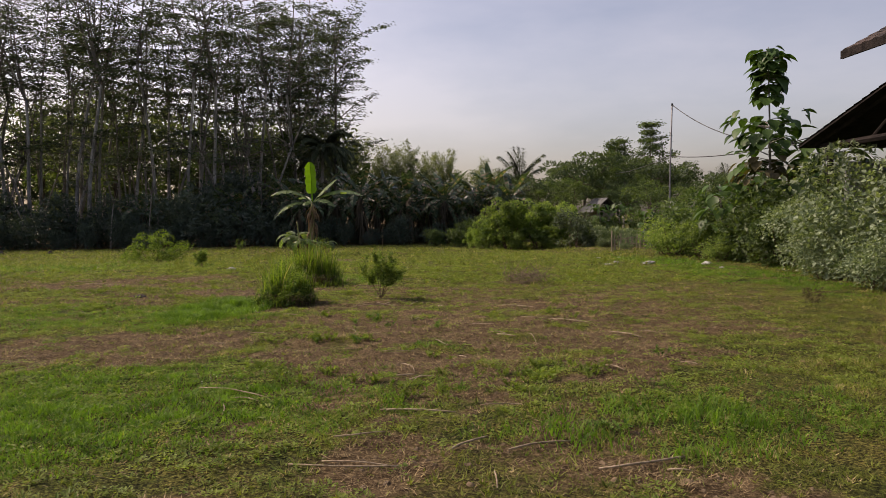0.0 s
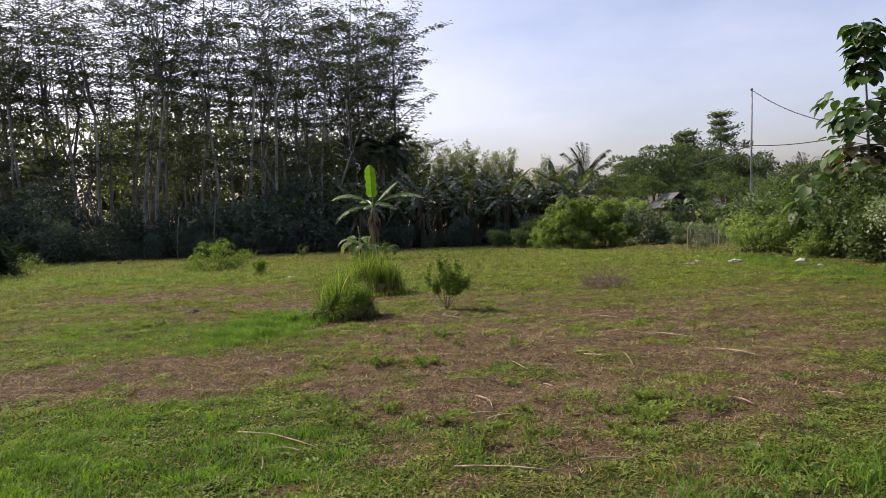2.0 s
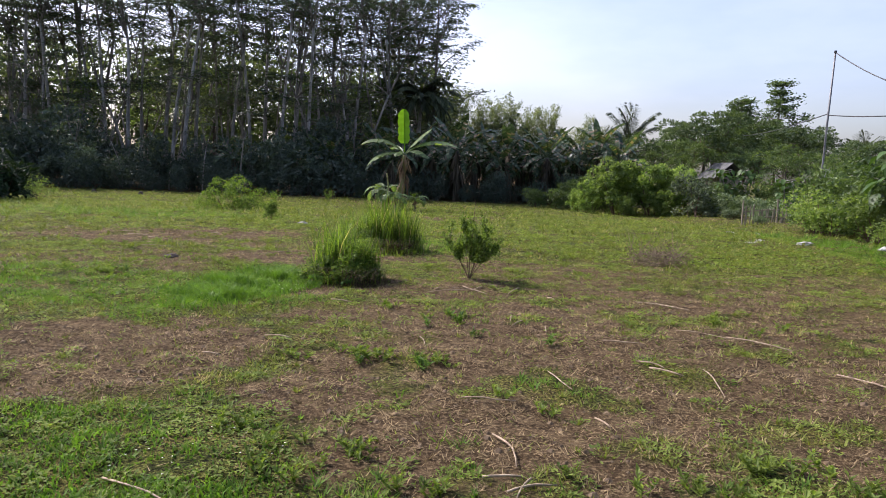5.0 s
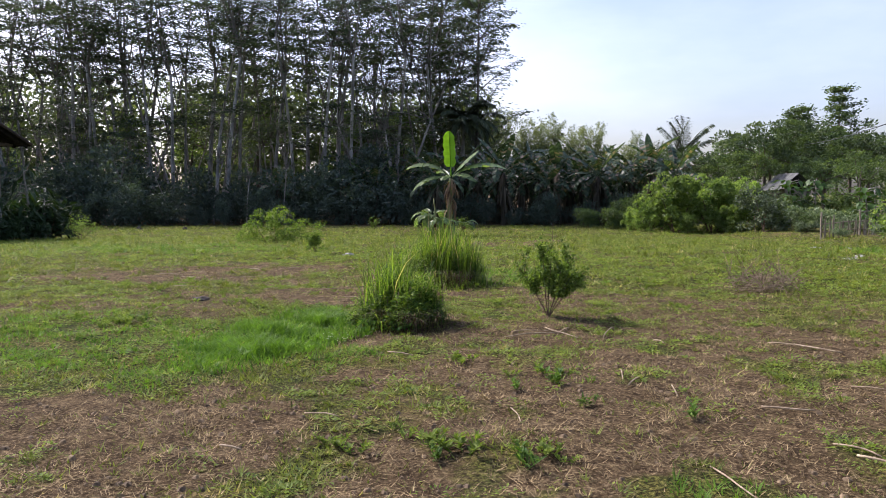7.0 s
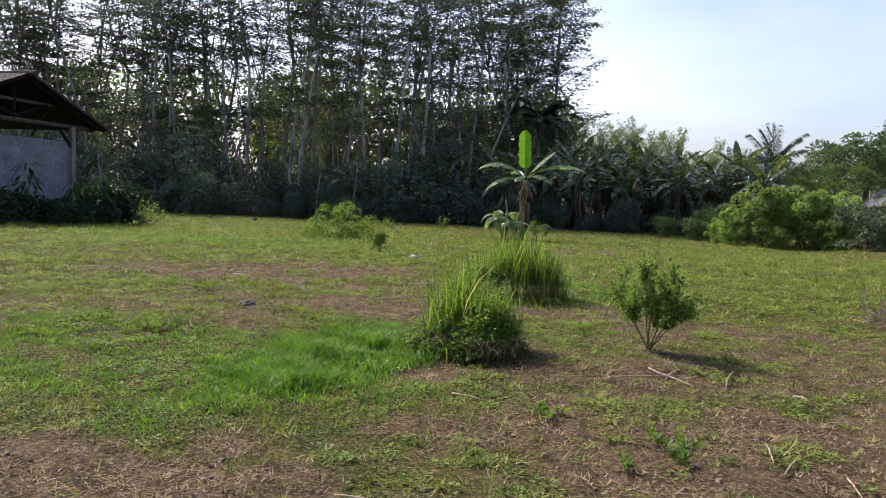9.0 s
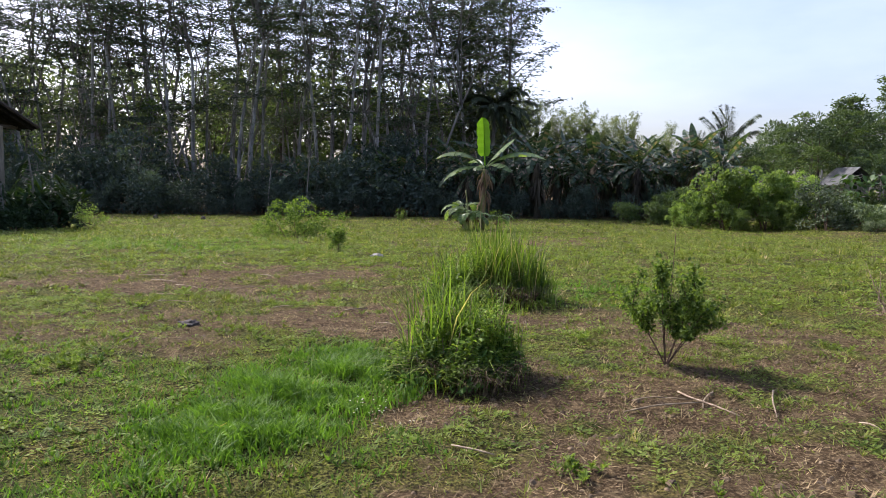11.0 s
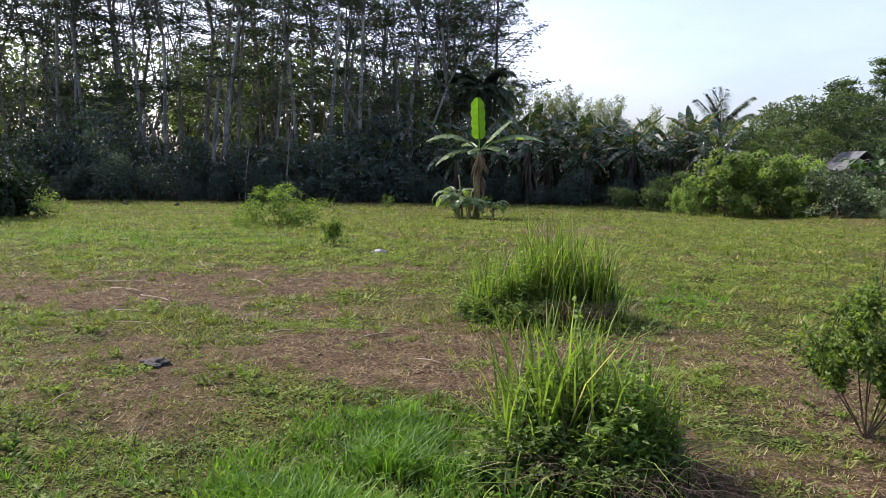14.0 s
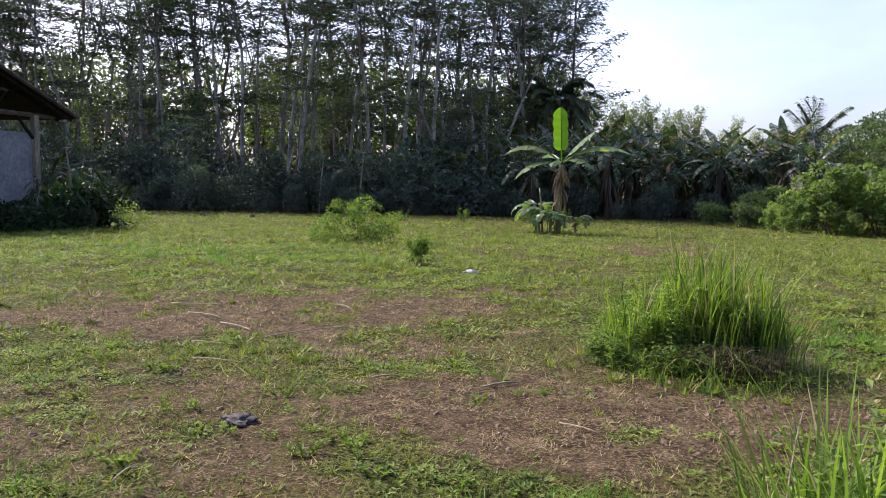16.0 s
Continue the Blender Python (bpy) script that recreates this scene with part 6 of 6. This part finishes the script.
beam("strut", shed, (hx + 0.05, y1 + 0.05, 2.75), (hx + 0.05, y1 - 0.8, 3.6), 0.06)
beam("strut", shed, (hx + 0.05, ya + 0.9, 3.1), (hx + 0.05, ya + 1.9, 4.4), 0.05)
for side in (-1, 1):
    beam("rafter", shed, (hx + 0.6, ya + side * 4.2, 3.55), (hx + 0.6, ya, 5.18), 0.06)
    beam("rafter", shed, (hx + 0.05, ya + side * 4.2, 3.55), (hx + 0.05, ya, 5.18), 0.07)
# unseen far gable, added to keep daylight out of the roof space
part("gable_board", Geo().add([(hx - 9.1, ya - 4.1, 3.0), (hx - 9.1, ya + 4.1, 3.0), (hx - 9.1, ya, 5.15), (hx - 9.0, ya - 4.1, 3.0), (hx - 9.0, ya + 4.1, 3.0), (hx - 9.0, ya, 5.15)],
                              [(0, 1, 4, 3), (1, 2, 5, 4), (2, 0, 3, 5)], [(0, 2, 1), (3, 4, 5)]), OLDWOOD, shed)
rx0, rx1 = hx - 9.6, hx + 0.8
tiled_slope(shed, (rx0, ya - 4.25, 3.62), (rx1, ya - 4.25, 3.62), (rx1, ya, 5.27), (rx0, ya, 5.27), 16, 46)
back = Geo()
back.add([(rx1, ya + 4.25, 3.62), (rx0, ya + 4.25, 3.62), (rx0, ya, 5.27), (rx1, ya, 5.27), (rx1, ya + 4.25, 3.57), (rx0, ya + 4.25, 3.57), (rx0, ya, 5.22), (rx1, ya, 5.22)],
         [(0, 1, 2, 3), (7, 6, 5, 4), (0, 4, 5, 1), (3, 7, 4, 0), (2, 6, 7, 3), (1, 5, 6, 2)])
# same dark colour, so the slope's underside looks deep in shade
part("back_roof", back, OLDWOOD, shed, "boarded roof slope, coloured dark for the shade beneath")
for n in range(30):
    x = rx0 + 0.18 + n * 0.355
    part("ridge_tile", Geo().tube(np.array([(x - 0.19, ya, 5.27), (x + 0.19, ya, 5.285)]), [0.1, 0.11], 8), TILE, shed)
edge = Geo()
for n in range(17):
    k0, k1 = n / 17, (n + 1.1) / 17
    edge.tube(np.array([(rx1, ya + 4.25 * (1 - k0), 3.64 + 1.65 * k0), (rx1, ya + 4.25 * (1 - k1), 3.655 + 1.65 * k1)]), [0.07, 0.055], 6)
part("verge_tiles", edge, TILE, shed)
# plants on the shed's shaded side, with that shade in their leaf colour
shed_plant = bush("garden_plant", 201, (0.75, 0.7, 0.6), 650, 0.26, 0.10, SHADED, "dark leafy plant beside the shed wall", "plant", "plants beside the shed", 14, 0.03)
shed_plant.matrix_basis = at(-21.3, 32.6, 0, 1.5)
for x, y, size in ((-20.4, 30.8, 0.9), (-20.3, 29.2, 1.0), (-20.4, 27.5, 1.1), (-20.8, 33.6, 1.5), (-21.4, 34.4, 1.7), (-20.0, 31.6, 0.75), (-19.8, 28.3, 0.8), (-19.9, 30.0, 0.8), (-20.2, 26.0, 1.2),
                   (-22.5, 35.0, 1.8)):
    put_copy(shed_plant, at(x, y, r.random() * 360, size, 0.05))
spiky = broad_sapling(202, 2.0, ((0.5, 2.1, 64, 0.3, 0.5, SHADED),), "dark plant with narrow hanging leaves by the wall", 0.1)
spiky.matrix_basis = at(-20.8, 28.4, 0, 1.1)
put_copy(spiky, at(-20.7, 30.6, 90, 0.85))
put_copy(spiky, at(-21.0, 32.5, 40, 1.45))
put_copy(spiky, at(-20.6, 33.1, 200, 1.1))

# house on the east side
ex = 12.2
east = thing("roadside_house", (0, 0, 0), "timber-framed house with dark tile roof and open gable", "house")
ez = gz(ex, 14)
part("wall", Geo().box((ex + 0.3, 5.5, ez - 0.2), (ex + 0.5, 18.6, 1.2)).box((ex + 0.5, 18.4, ez - 0.2), (ex + 9, 18.6, 2.9)).box((ex + 0.5, 5.5, ez - 0.2), (ex + 9, 5.7, 2.9)).box((ex + 9, 5.5, ez - 0.2), (ex + 9.2, 18.6, 2.9)), PLASTER, east)
for y in (18.6, 15.2, 11.8, 8.6):
    part("post", Geo().tube(np.array([(ex + 0.1, y, ez - 0.2), (ex + 0.1, y, 3.3)]), [0.09, 0.085], 8), OLDWOOD, east)
beam("tie_beam", east, (ex + 0.1, 19.0, 3.35), (ex + 0.1, 4.0, 3.35), 0.09)
beam("king_post", east, (ex + 0.1, 15.6, 3.4), (ex + 0.1, 15.6, 4.45), 0.07)
beam("strut", east, (ex + 0.1, 16.8, 3.4), (ex + 0.1, 15.6, 4.2), 0.05)
beam("rafter", east, (ex + 0.05, 19.3, 3.4), (ex + 0.05, 11.2, 5.8), 0.08)
beam("rafter", east, (ex + 0.05, 3.1, 3.4), (ex + 0.05, 11.2, 5.8), 0.08)
tiled_slope(east, (ex - 0.3, 19.5, 3.4), (ex + 9.6, 19.5, 3.4), (ex + 9.6, 11.2, 5.9), (ex - 0.3, 11.2, 5.9), 26, 12)
tiled_slope(east, (ex - 0.3, 2.9, 3.4), (ex + 9.6, 2.9, 3.4), (ex + 9.6, 11.2, 5.9), (ex - 0.3, 11.2, 5.9), 10, 10)
porch = thing("porch_roof", (0, 0, 0), "tiled porch roof with a dark timber fascia", "roof")
tiled_slope(porch, (10.6, 15.3, 5.15), (10.6, 7.0, 5.15), (12.6, 7.0, 6.2), (12.6, 15.3, 6.2), 7, 24)
part("fascia", Geo().box((10.52, 7.0, 4.98), (10.58, 15.35, 5.16)), OLDWOOD, porch)
for y in (15.0, 12.6, 10.0, 7.4):
    part("post", Geo().tube(np.array([(12.0, y, 2.8), (12.0, y, 5.75)]), [0.07, 0.065], 7), OLDWOOD, porch)

# hut behind the bushes
ux, uy = 14.75, 50.0
uz = gz(ux, uy) + 0.05
hut = thing("small_hut", (ux, uy, uz), "small hut with a tilted grey sheet roof", "hut", turn=-72, size=0.86)
part("wall", Geo().box((-0.8, -0.8, -0.2), (0.85, 0.9, 2.35)), BAMBOO, hut, "woven bamboo wall")
slab = Geo()
for n in range(9):
    x0 = -1.1 + n * 0.245
    for ya_, za_, yb_, zb_ in ((-1.45, 2.25, 0.05, 3.4), (1.45, 2.3, 0.05, 3.4)):
        slab.add([(x0, ya_, za_), (x0 + 0.12, ya_, za_ + 0.03), (x0 + 0.12, yb_, zb_ + 0.03), (x0, yb_, zb_)], [(0, 1, 2, 3)])
        slab.add([(x0 + 0.12, ya_, za_ + 0.03), (x0 + 0.245, ya_, za_), (x0 + 0.245, yb_, zb_), (x0 + 0.12, yb_, zb_ + 0.03)], [(0, 1, 2, 3)])
part("roof", slab, SHEET, hut, "weathered corrugated grey roof sheet")
part("gable", Geo().add([(0.85, -0.8, 2.35), (0.85, 0.9, 2.35), (0.85, 0.05, 3.3), (0.8, -0.8, 2.35), (0.8, 0.9, 2.35), (0.8, 0.05, 3.3)], [(0, 1, 4, 3), (1, 2, 5, 4), (2, 0, 3, 5)], [(0, 2, 1), (3, 4, 5)]), OLDWOOD, hut)
part("door", Geo().box((-0.3, -0.86, 0.0), (0.4, -0.8, 1.7)), TIMBER, hut)
